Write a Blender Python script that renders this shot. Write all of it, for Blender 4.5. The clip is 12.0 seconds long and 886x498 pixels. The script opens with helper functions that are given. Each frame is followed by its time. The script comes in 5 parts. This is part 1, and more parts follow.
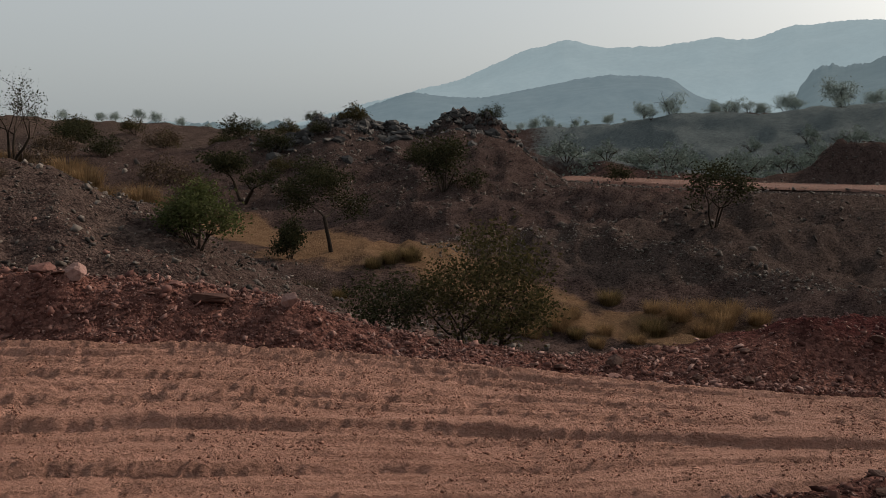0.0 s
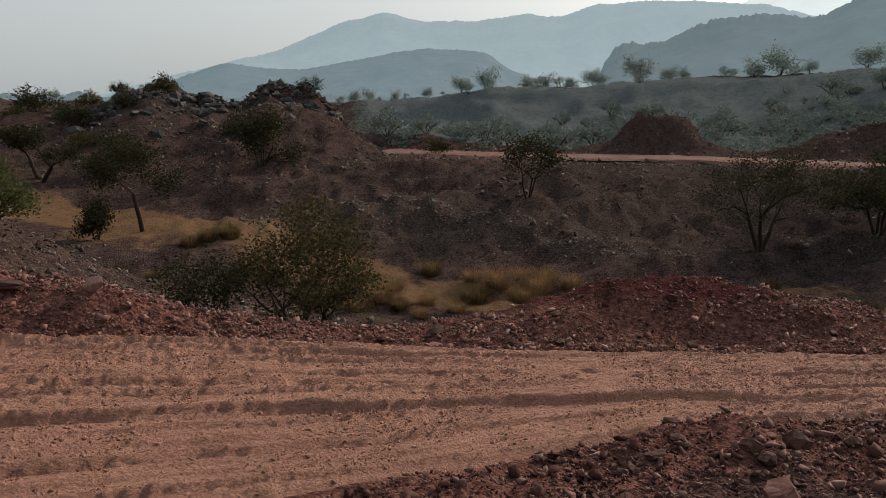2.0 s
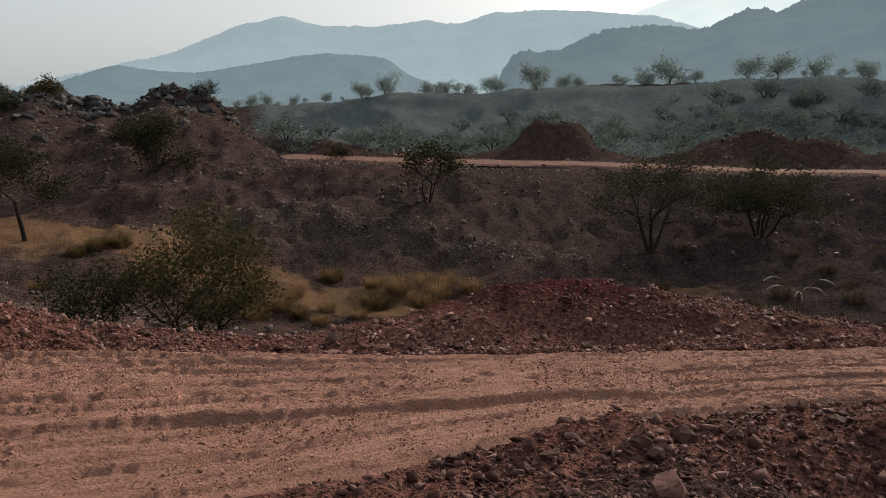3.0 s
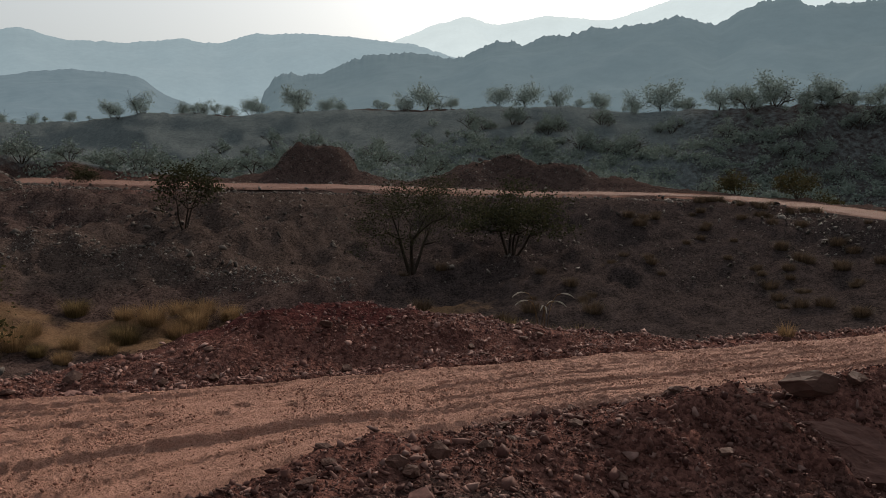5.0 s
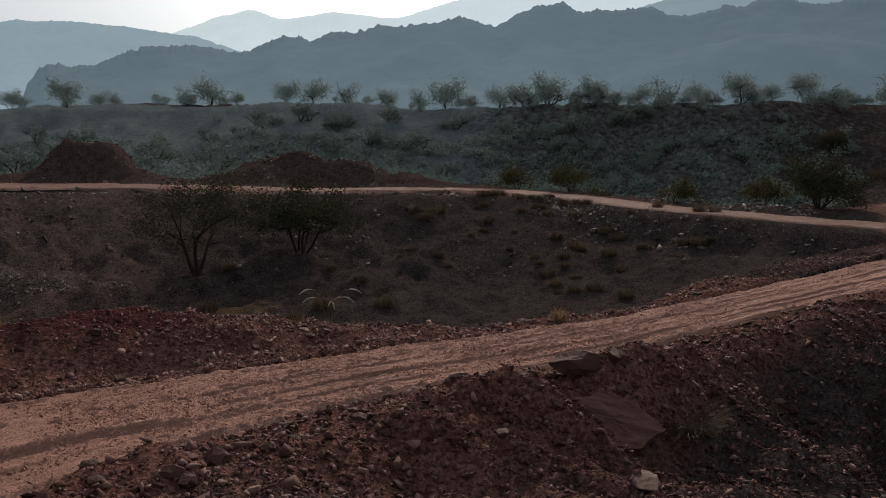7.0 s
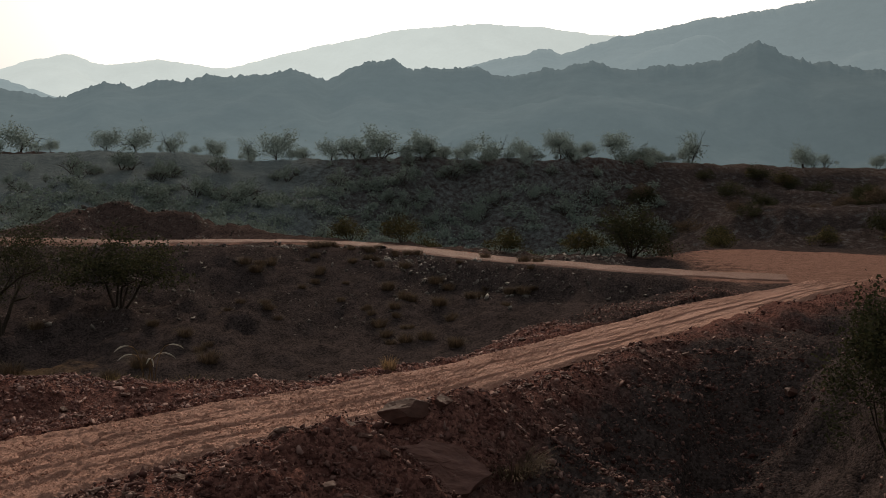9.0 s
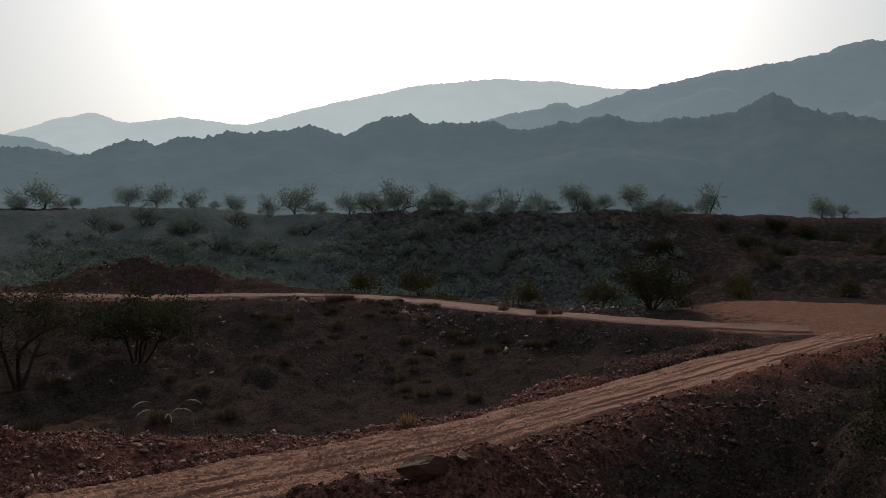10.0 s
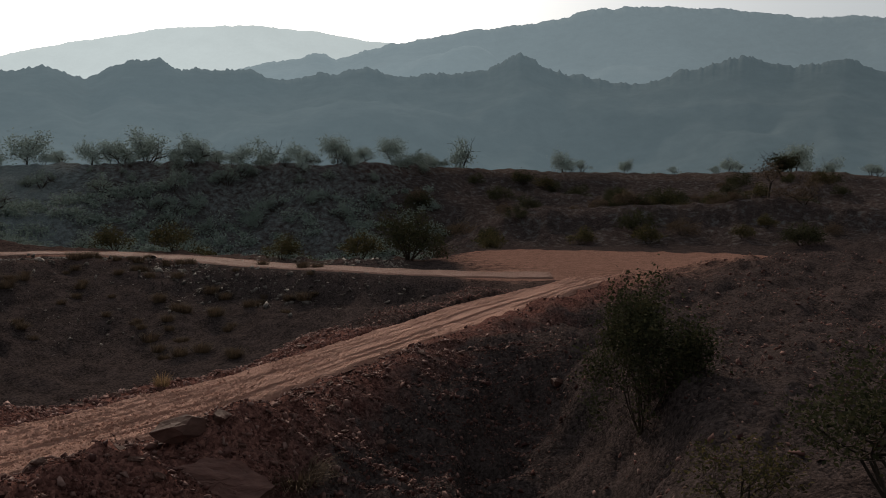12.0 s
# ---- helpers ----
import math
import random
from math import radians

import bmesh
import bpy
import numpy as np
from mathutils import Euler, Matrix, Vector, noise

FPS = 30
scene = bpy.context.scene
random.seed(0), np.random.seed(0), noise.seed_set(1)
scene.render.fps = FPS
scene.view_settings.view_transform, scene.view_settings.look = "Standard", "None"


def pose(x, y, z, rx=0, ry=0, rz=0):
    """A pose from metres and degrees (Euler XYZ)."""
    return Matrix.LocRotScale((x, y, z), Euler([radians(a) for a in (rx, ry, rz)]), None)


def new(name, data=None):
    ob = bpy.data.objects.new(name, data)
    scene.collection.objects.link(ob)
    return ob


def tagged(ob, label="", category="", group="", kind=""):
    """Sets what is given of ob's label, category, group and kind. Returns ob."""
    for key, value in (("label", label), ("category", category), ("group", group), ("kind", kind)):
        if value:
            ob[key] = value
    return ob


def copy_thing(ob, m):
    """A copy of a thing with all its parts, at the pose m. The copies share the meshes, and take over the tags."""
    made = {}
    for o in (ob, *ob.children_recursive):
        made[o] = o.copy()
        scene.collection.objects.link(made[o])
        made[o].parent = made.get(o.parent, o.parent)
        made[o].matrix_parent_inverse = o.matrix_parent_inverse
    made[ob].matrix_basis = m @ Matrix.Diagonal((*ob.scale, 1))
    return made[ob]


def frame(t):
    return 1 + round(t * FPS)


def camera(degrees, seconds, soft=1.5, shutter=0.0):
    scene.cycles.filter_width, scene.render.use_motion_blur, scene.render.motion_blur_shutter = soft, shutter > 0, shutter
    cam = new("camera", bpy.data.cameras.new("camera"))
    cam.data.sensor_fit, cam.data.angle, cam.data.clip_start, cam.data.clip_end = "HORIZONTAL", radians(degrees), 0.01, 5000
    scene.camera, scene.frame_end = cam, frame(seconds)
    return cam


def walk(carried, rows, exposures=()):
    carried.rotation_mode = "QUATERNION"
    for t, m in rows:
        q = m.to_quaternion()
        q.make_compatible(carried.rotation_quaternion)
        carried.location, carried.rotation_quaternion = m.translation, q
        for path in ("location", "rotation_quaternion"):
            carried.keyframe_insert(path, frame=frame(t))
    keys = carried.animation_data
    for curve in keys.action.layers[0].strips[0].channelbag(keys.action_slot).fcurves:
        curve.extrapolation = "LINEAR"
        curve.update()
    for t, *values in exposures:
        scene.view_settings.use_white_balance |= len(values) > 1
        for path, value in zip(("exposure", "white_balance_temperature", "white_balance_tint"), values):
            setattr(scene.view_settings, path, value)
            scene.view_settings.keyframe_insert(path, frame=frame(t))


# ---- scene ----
# ---------------------------------------------------------------- camera
cam = camera(56.02, 12.0, soft=0.9)
# seconds, x, y, z, yaw, pitch, roll: a phone held out at arm's length and turned on the spot
PATH = [
    (0, 0.000, -0.000, 3.400, -0.00, -7.50, 0.00),
    (0.5, 0.017, -0.031, 3.401, -1.38, -6.79, 0.10),
    (1, 0.044, -0.039, 3.406, -4.16, -7.85, 0.03),
    (1.5, 0.063, -0.021, 3.397, -7.96, -8.77, -0.11),
    (2, 0.083, 0.009, 3.402, -12.14, -9.31, -0.08),
    (2.5, 0.094, 0.029, 3.392, -15.69, -8.93, -0.39),
    (2.7, 0.116, 0.009, 3.411, -16.93, -8.94, -0.39),
    (4.3, 0.248, -0.055, 3.407, -28.80, -7.64, -0.87),
    (4.5, 0.275, -0.057, 3.420, -30.51, -7.49, -0.88),
    (5, 0.324, -0.063, 3.424, -34.83, -7.12, -1.07),
    (5.5, 0.358, -0.096, 3.428, -38.30, -6.31, -1.14),
    (6, 0.377, -0.124, 3.427, -41.39, -6.41, -1.35),
    (6.5, 0.398, -0.163, 3.434, -44.39, -6.56, -1.15),
    (7, 0.474, -0.206, 3.419, -49.01, -7.10, -1.01),
    (7.2, 0.509, -0.225, 3.410, -51.78, -7.83, -1.37),
    (8.8, 0.525, -0.324, 3.387, -60.45, -5.34, -1.57),
    (9, 0.522, -0.325, 3.379, -60.40, -3.29, -1.38),
    (9.5, 0.505, -0.326, 3.387, -59.86, 0.07, -1.33),
    (10, 0.507, -0.319, 3.397, -59.20, 0.31, -0.99),
    (10.5, 0.506, -0.314, 3.401, -62.45, -0.11, -0.73),
    (11, 0.521, -0.336, 3.396, -66.79, -1.17, -0.51),
    (11.5, 0.506, -0.346, 3.406, -70.63, -1.31, -0.65),
    (12, 0.539, -0.345, 3.403, -75.53, -2.70, -0.67),
]
# seconds, stops, kelvin, tint: the phone's own exposure and white balance
EXPOSURES = [(0.0, 0.1, 6480, 10), (1.5, 0.2, 6480, 10), (2.5, 0.44, 6450, 10), (4.5, 0.24, 6400, 10), (5.5, 0.11, 6350, 10), (7.2, 0.0, 6100, 10), (8.8, 0.8, 7050, 10),
             (9.1, -0.34, 6600, 10), (9.5, -0.38, 6350, 10), (10.2, -0.45, 6300, 10), (10.8, -0.38, 6350, 10), (12.0, -0.18, 6400, 10)]
walk(cam, [(t, pose(x, y, z, 90 + pitch, roll, yaw)) for t, x, y, z, yaw, pitch, roll in PATH], EXPOSURES)

# ---------------------------------------------------------------- light
SUN_AZ, SUN_EL = 58.0, 29.0
world = bpy.data.worlds.new("world")
scene.world = world
world.use_nodes = True
wn = world.node_tree.nodes
sky = wn.new("ShaderNodeTexSky")
sky.sky_type = 'NISHITA'
sky.sun_disc = False
sky.sun_elevation = radians(SUN_EL)
sky.sun_rotation = radians(SUN_AZ)
sky.air_density, sky.dust_density, sky.ozone_density = 1.0, 6.0, 1.0
wn["Background"].inputs["Strength"].default_value = 0.05
veil = wn.new("ShaderNodeMix")  # dust haze that brightens the whole sky
veil.data_type, veil.blend_type = 'RGBA', 'ADD'
veil.inputs[0].default_value = 1.0
veil.inputs[7].default_value = (6.2, 6.7, 6.8, 1)
dusty = wn.new("ShaderNodeHueSaturation")
dusty.inputs["Saturation"].default_value = 0.45
world.node_tree.links.new(sky.outputs["Color"], dusty.inputs["Color"])
world.node_tree.links.new(dusty.outputs["Color"], veil.inputs[6])
world.node_tree.links.new(veil.outputs[2], wn["Background"].inputs["Color"])

sun_data = bpy.data.lights.new("sun", 'SUN')
sun_data.energy, sun_data.angle, sun_data.color = 3.9, radians(1.4), (1.0, 0.83, 0.67)
sun = new("sun", sun_data)
to_sun = Vector((math.sin(radians(SUN_AZ)) * math.cos(radians(SUN_EL)), math.cos(radians(SUN_AZ)) * math.cos(radians(SUN_EL)), math.sin(radians(SUN_EL))))
sun.matrix_world = to_sun.to_track_quat('Z', 'Y').to_matrix().to_4x4()


# ---------------------------------------------------------------- noise and curves on arrays
def hashed(ix, iy, seed):
    h = (ix.astype(np.int64) * 374761393 + iy.astype(np.int64) * 668265263 + seed * 1442695041) & 0xFFFFFFFF
    h = ((h ^ (h >> 13)) * 1274126177) & 0xFFFFFFFF
    h = (h ^ (h >> 16)) & 0xFFFFFFFF
    return h / 4294967295.0 * 2 - 1


def grain(x, y, size, seed=0):
    """Smooth noise from -1 to 1, with lumps of about that size in metres."""
    x, y = np.asarray(x, float) / size + 911.3, np.asarray(y, float) / size + 577.7
    ix, iy = np.floor(x), np.floor(y)
    fx, fy = x - ix, y - iy
    fx, fy = fx * fx * fx * (fx * (fx * 6 - 15) + 10), fy * fy * fy * (fy * (fy * 6 - 15) + 10)
    a, b = hashed(ix, iy, seed), hashed(ix + 1, iy, seed)
    c, d = hashed(ix, iy + 1, seed), hashed(ix + 1, iy + 1, seed)
    return (a + (b - a) * fx) * (1 - fy) + (c + (d - c) * fx) * fy


def fractal(x, y, size, octaves=4, seed=0, fall=0.5):
    total, amp = 0.0, 1.0
    for k in range(octaves):
        total = total + amp * grain(x, y, size / 2 ** k, seed + k * 17)
        amp *= fall
    return total


def ridged(x, y, size, octaves=4, seed=0, fall=0.5):
    total, amp = 0.0, 1.0
    for k in range(octaves):
        total = total + amp * (1 - 2 * np.abs(grain(x, y, size / 2 ** k, seed + k * 17)))
        amp *= fall
    return total


def ease(v, lo, hi):
    u = np.clip((np.asarray(v, float) - lo) / (hi - lo), 0, 1)
    return u * u * (3 - 2 * u)


def bump(x, y, cx, cy, sx, sy, turn=0.0):
    c, s = math.cos(radians(turn)), math.sin(radians(turn))
    u, v = (x - cx) * c + (y - cy) * s, -(x - cx) * s + (y - cy) * c
    return np.exp(-(u / sx) ** 2 - (v / sy) ** 2)


def smooth_line(points, steps=12):
    """A smooth line (Catmull-Rom) through the points, as an array."""
    p = [np.array(q, float) for q in points]
    p = [2 * p[0] - p[1]] + p + [2 * p[-1] - p[-2]]
    out = []
    for a, b, c, d in zip(p, p[1:], p[2:], p[3:]):
        for k in range(steps):
            u = k / steps
            out.append(0.5 * (2 * b + (c - a) * u + (2 * a - 5 * b + 4 * c - d) * u * u + (3 * b - a - 3 * c + d) * u ** 3))
    out.append(p[-2])
    return np.array(out)


def near_line(x, y, line):
    """Distance from a line, and the share of the way along it."""
    best = np.full(np.shape(x), 1e9)
    along = np.zeros(np.shape(x))
    n = len(line) - 1
    for k in range(n):
        a, b = line[k, :2], line[k + 1, :2]
        dx, dy = b - a
        u = np.clip(((x - a[0]) * dx + (y - a[1]) * dy) / (dx * dx + dy * dy + 1e-9), 0, 1)
        d = np.hypot(x - a[0] - u * dx, y - a[1] - u * dy)
        hit = d < best
        best = np.where(hit, d, best)
        along = np.where(hit, (k + u) / n, along)
    return best, along


# ---------------------------------------------------------------- plan of the valley
# the dirt road: its far and its near edge, then its height along x
ROAD_FAR = smooth_line([(-30, 14), (-16, 11.5), (-6.2, 10.9), (-3, 11.3), (0.1, 11.55), (3.3, 11.4), (7.2, 11.5), (10.7, 10.95), (13.1, 10.3), (16.5, 9.25), (19.5, 8.6), (23, 7.95), (26.5, 7.2), (30, 6.4), (33, 5.35), (36.7, 4.1), (40, 3.7), (43, 3.4)])
ROAD_NEAR = smooth_line([(-30, -1), (-14, 2.6), (-5, 5.2), (0, 6.8), (3.2, 8.0), (5.6, 8.6), (8.6, 8.65), (10.3, 8.2), (12, 7.9), (14.7, 7.35), (17, 6.95), (19.4, 6.65), (21.4, 6.05), (24.2, 5.25), (27.7, 4.4), (32.7, 3.1), (36.7, 2.2), (42, .6)])
ROAD_MID = smooth_line([(-30, 7), (-15, 7.45), (-5.6, 8.3), (0, 9.2), (6.3, 10.3), (11.5, 9.7), (18.7, 8.5), (25, 6.7), (31, 4.85), (37, 3.2), (42, 2)])
FAR_ROAD = smooth_line([(8.9, 67), (15, 61.5), (21, 56.5), (26.5, 54), (31.5, 48.5), (36.5, 42.5), (42.5, 40), (46.5, 36.5), (47, 32), (45, 26.5), (42, 20.5), (40.8, 15), (39.8, 11), (39.6, 7), (40, 4.5)])
WASH = smooth_line([(-16, 46), (-5, 36.5), (5, 27), (12, 24.5), (20, 24), (26, 20.5), (29, 15), (30, 11)])


def road_height(x):
    return np.interp(x, [-30, -14, -6, -3, 0, 3, 7, 13, 20, 27, 34, 42, 60], [1.2, 1.0, .65, .5, .15, -.1, -.35, -.45, -.35, -.1, .2, .35, .7])


def road_edges(x):
    return np.interp(x, ROAD_FAR[:, 0], ROAD_FAR[:, 1]), np.interp(x, ROAD_NEAR[:, 0], ROAD_NEAR[:, 1])


def rim(x, y):
    """How far off the plateau's rim lies in the direction of a place."""
    az = np.degrees(np.arctan2(x, y))
    edge = np.interp(az, [-60, 2, 8, 16, 25, 60, 75, 85, 100, 125, 150], [190, 170, 150, 126, 114, 103, 104, 112, 120, 125, 130])
    edge = edge + 7 * fractal(x, y, 34, 3, 5)
    return edge


def valley(x, y):
    """The land's height, with no road cut into it and no fine relief."""
    r, az = np.hypot(x, y), np.degrees(np.arctan2(x, y))
    z = 0.25 - 0.95 * (1 - ease(r, 22, 40)) * ease(y, 4, 12)
    z = z + 4.6 * ease(-1.1 * x + 0.5 * y, 40, 112)
    # the wash beyond the road
    d, s = near_line(x, y, WASH)
    depth = np.interp(s, [0, .14, .28, .43, .57, .72, .86, 1], [-.9, -1.4, -2.2, -2.5, -2.7, -2.7, -2.1, -1.2])
    z = z + depth * (1 - ease(d, 2.5, 17))
    # a low ledge of rubble on the far slope
    d, s = near_line(x, y, smooth_line([(0, 33.5), (5, 34.5), (9, 33), (12.5, 30), (14, 28)]))
    z = z + 0.55 * np.exp(-(d / 1.5) ** 2) * ease(s, 0, .2)
    # the rocky knoll and its shoulders
    crest = np.interp(x, [-30, -20, -14.4, -11, -7, -4.3, -1.4, .7, 4.4, 6.2, 9, 13, 19], [1.0, 1.9, 2.8, 3.0, 4.4, 3.2, 3.2, 3.8, 3.3, 2.7, 1.7, .9, 0])
    z = z + crest * np.exp(-(np.abs(y - 63) / np.where(y < 63, 13.0, 11.0)) ** 2)
    z = z + .6 * ease(y + .5 * grain(x, y, 1.7, 23), 58.6, 60.0) * (1 - ease(y, 63, 69)) * ease(x, -1.6, .2) * (1 - ease(x, 4.6, 6.4))
    # spoil heaps along the far road
    z = z + 2.75 * np.minimum(1.3 * bump(x, y, 30.6, 61.2, 3.6, 3.8), 1) + 2.2 * bump(x, y, 43.5, 48.6, 6.5, 2.4, -48) + .9 * bump(x, y, 38.5, 51, 3, 2.4, -45) + 0.5 * bump(x, y, 18, 71.5, 7, 2) + 1.3 * bump(x, y, 8.5, 75, 4.5, 4)
    # hill nose on the left
    nose = np.interp(az, [-60, -40, -28, -25, -22.3, -18.6, -14.7, -10.3, -5.7, -1.3, 3], [5.5, 4.3, 2.85, 2.6, 1.9, 1.5, .6, .0, -.5, -1.1, -1.8])
    back = np.interp(az, [-60, -28, -18, -10, 0], [25, 22.5, 20.5, 18.5, 16.5])
    z = z + np.maximum(nose - z, 0) * np.exp(-(np.abs(r - back) / np.where(r < back, 7.5, 5.0)) ** 2.4) * (y > 0)
    # the level sandy bed of the wash
    bed = ease(bump(x, y, -5.2, 35.2, 5.2, 8.0, 30), .22, .5)
    z = z + (-1.25 - z) * bed
    # the scarp and the plateau behind
    edge = rim(x, y)
    top = np.interp(az, [-60, 0, 8, 15, 30, 80, 110, 150], [4.0, 3.9, 4.2, 6.0, 7.8, 8.8, 8.0, 7.0])
    low = np.interp(az, [15, 45, 60, 72, 80, 100], [.3, -.4, -2.0, -2.4, .4, 1.6])
    brink = np.interp(az, [20, 45, 55, 63, 72, 80], [66, 62, 59, 52, 48, 62])
    z = z + (low - z) * ease(r, brink, brink + 13) * ease(az, 8, 22) * (1 - ease(az, 120, 150)) * (z < 2.0)
    z = z + (top - z) * np.clip((r - edge + 26) / 26, 0, 1) ** 1.5
    # benches of the scarp towards the right
    z = z + 2.2 * ease(az, 72, 84) * ease(r, 76, 80) * (1 - ease(r, edge - 16, edge - 4))
    # camera hill and the ditch below the road
    z = z + 1.75 * np.exp(-(r / 4.6) ** 2)
    d, s = near_line(x, y, smooth_line([(3.5, 5.6), (8, 5.4), (12, 4.6), (15.5, 3.6), (19, 3.9), (23, 4.6)]))
    z = z - np.interp(s, [0, .2, .45, .65, .85, 1], [.1, 1.2, 2.1, 2.1, 1.1, .1]) * (1 - ease(d, .5, 4.6))
    z = z - 1.0 * ease(bump(x, y, 16.6, 1.6, 3.6, 1.7, 24) + .10 * fractal(x, y, 1.2, 3, 19), .2, .62) - 1.7 * bump(x, y, 12.9, .7, 3.0, 1.5, 14)
    z = z + 1.25 * bump(x, y, 38, -10, 7, 9) + .5 * bump(x, y, 30, -12, 10, 8)
    z = z + 2.0 * ease(r, 8, 40) * (ease(az, 105, 150) + ease(-az, 60, 120))
    return z


def land(x, y):
    """Height of the ground sheet: the valley with the road, its banks and its fine relief."""
    x, y = np.asarray(x, float), np.asarray(y, float)
    r, az = np.hypot(x, y), np.degrees(np.arctan2(x, y))
    z = valley(x, y)
    rough = fractal(x, y, 6, 4, 31)
    far_e, near_e = road_edges(x)
    rz = road_height(x)
    out_far, out_near = y - far_e, near_e - y
    inside = np.maximum(out_far, out_near)
    on = (x < 46)
    # bank of rubble along the far edge
    bank = np.interp(x, [-20, -9, -6, -2.5, 0, 2, 5, 12, 16, 20, 27, 33, 40], [1.35, 1.15, .86, .55, -.02, -.24, -.2, -.1, -.36, -.3, -.12, -.05, .0])
    far_bank = rz + bank * ease(out_far, 0, 1.1)
    z = np.where(on & (out_far > 0), far_bank + (z - far_bank) * ease(out_far, 1.2, 4.5), z)
    near_bank = rz + np.interp(x, [-10, 0, 3, 8, 14, 22, 30], [.0, .0, .06, .09, .14, .05, 0]) * ease(out_near, -.1, .5)
    z = np.where(on & (out_near > 0), near_bank + (z - near_bank) * ease(out_near, .6, 3.4), z)
    flat = 1 - ease(inside, -.25, .15)
    z = np.where(on, z + (rz - 0.06 - .16 * (1 - ease(inside, -.55, -.1)) - z) * flat, z)
    # red mound dumped beside the road
    z = z + on * ease(out_far, .3, 1.5) * (1.25 * bump(x, y, 8.2, 14.5, 3.5, 1.7) + .34 * bump(x, y, 5.0, 14.3, 2.4, 1.5) + .35 * bump(x, y, 14, 14, 3, 1.5))
    # the far road lies level on its slope
    d, s = near_line(x, y, FAR_ROAD)
    fz = np.interp(s, [0, .43, .77, 1], [.3, .3, .25, .3])
    half = np.interp(s, [0, .2, .34, .49, 1], [3.2, 3.4, 2.2, 1.6, 1.6])
    z = z + (fz - z) * (1 - ease(d, half + .5, half + 2.9)) * (r < 85)
    # the trodden ground where the roads meet
    pad = bump(x, y, 57, 2, 17, 12, 0)
    z = z + (.5 - z) * ease(pad, .25, .6)
    z = z + .07 * ridged(x * .25 + .5 * y, y - .1 * x, 2.2, 3, 181) * ease(pad, .3, .6)
    calm = (1 - .85 * ease(bump(x, y, -5.2, 35.2, 5.2, 8.0, 30), .22, .5)) * (1 - flat * on) * ease(d, half, half + 2.2) * (1 - ease(pad, .2, .6))
    z = z + calm * (0.24 * rough * ease(r, 5, 30) + .1 * fractal(x, y, .9, 4, 77, .6) + .13 * ridged(x, y, 2.4, 4, 88) * ease(x, 13, 17) * (1 - ease(r, 42, 50)) * ease(-y, -3, 0) + .16 * ridged(x, y, 3.4, 4, 51) * ease(r, 16, 34) + .9 * ease(r, 60, 150) * fractal(x, y, 22, 4, 3))
    # washed-out spurs down the embankment and ledges on the ground beside it
    z = z + .27 * ridged(x * 1.1 + .3 * y, y * .35, 1.5, 4, 151, .6) * ease(out_near, .5, 1.4) * (1 - ease(out_near, 4, 6)) * ease(x, 6, 10) * (1 - ease(x, 30, 36))
    z = z + .10 * ease(ridged(x * .3, y + .25 * x, 1.6, 3, 153), -.1, .35) * ease(out_near, 4, 6) * ease(x, 8, 12) * (1 - ease(r, 40, 50))
    heap = ease(bump(x, y, 30.6, 61.2, 4.2, 4.6) + bump(x, y, 43.5, 48.6, 7.5, 3, -48), .2, .6)
    z = z + heap * .26 * (ridged(x, y, 2.0, 4, 61, .6) - .9)
    z = z + .55 * ridged(x, y, 10, 4, 161) * ease(r, 68, 76) * (1 - ease(r - rim(x, y), -8, -1)) * (r < 140)
    bench = ease(r, 26, 34) * (1 - ease(r, 54, 60)) * ease(az, -14, -4) * (1 - ease(az, 46, 56)) * ease(d, 4, 7)
    z = z + bench * (.42 * ridged(x * .34 + .12 * y, y - .2 * x, 5.2, 4, 171, .55) + .16 * ridged(x, y, 1.7, 3, 173, .6))
    # the slope before the far road stays under the road's level
    top = 3.4 + r * np.tan(np.radians(np.interp(az, [0, 4, 6.5, 8.5, 12, 20, 33, 46, 56, 60], [3, .6, -1.7, -2.9, -3.15, -3.4, -3.5, -3.4, -3.35, -3.6]))) + .06 * grain(x, y, .9, 175)
    reach = np.interp(az, [3, 7, 12, 20, 27, 33, 40, 46, 53, 60], [60, 64, 61, 56.5, 57, 55.5, 54, 56, 57, 48])
    z = np.where((az > 0) & (az < 60) & (r > 36) & (r < reach), np.minimum(z, top), z)
    crag = ease(bump(x, y, -6, 63, 7, 7) + bump(x, y, 2.5, 64, 4, 6), .35, .7)
    z = z + crag * 0.48 * ridged(x, y, 3.2, 4, 41)
    return z


# ---------------------------------------------------------------- materials
def make_material(name):
    m = bpy.data.materials.new(name)
    m.use_nodes = True
    return m, m.node_tree.nodes, m.node_tree.links


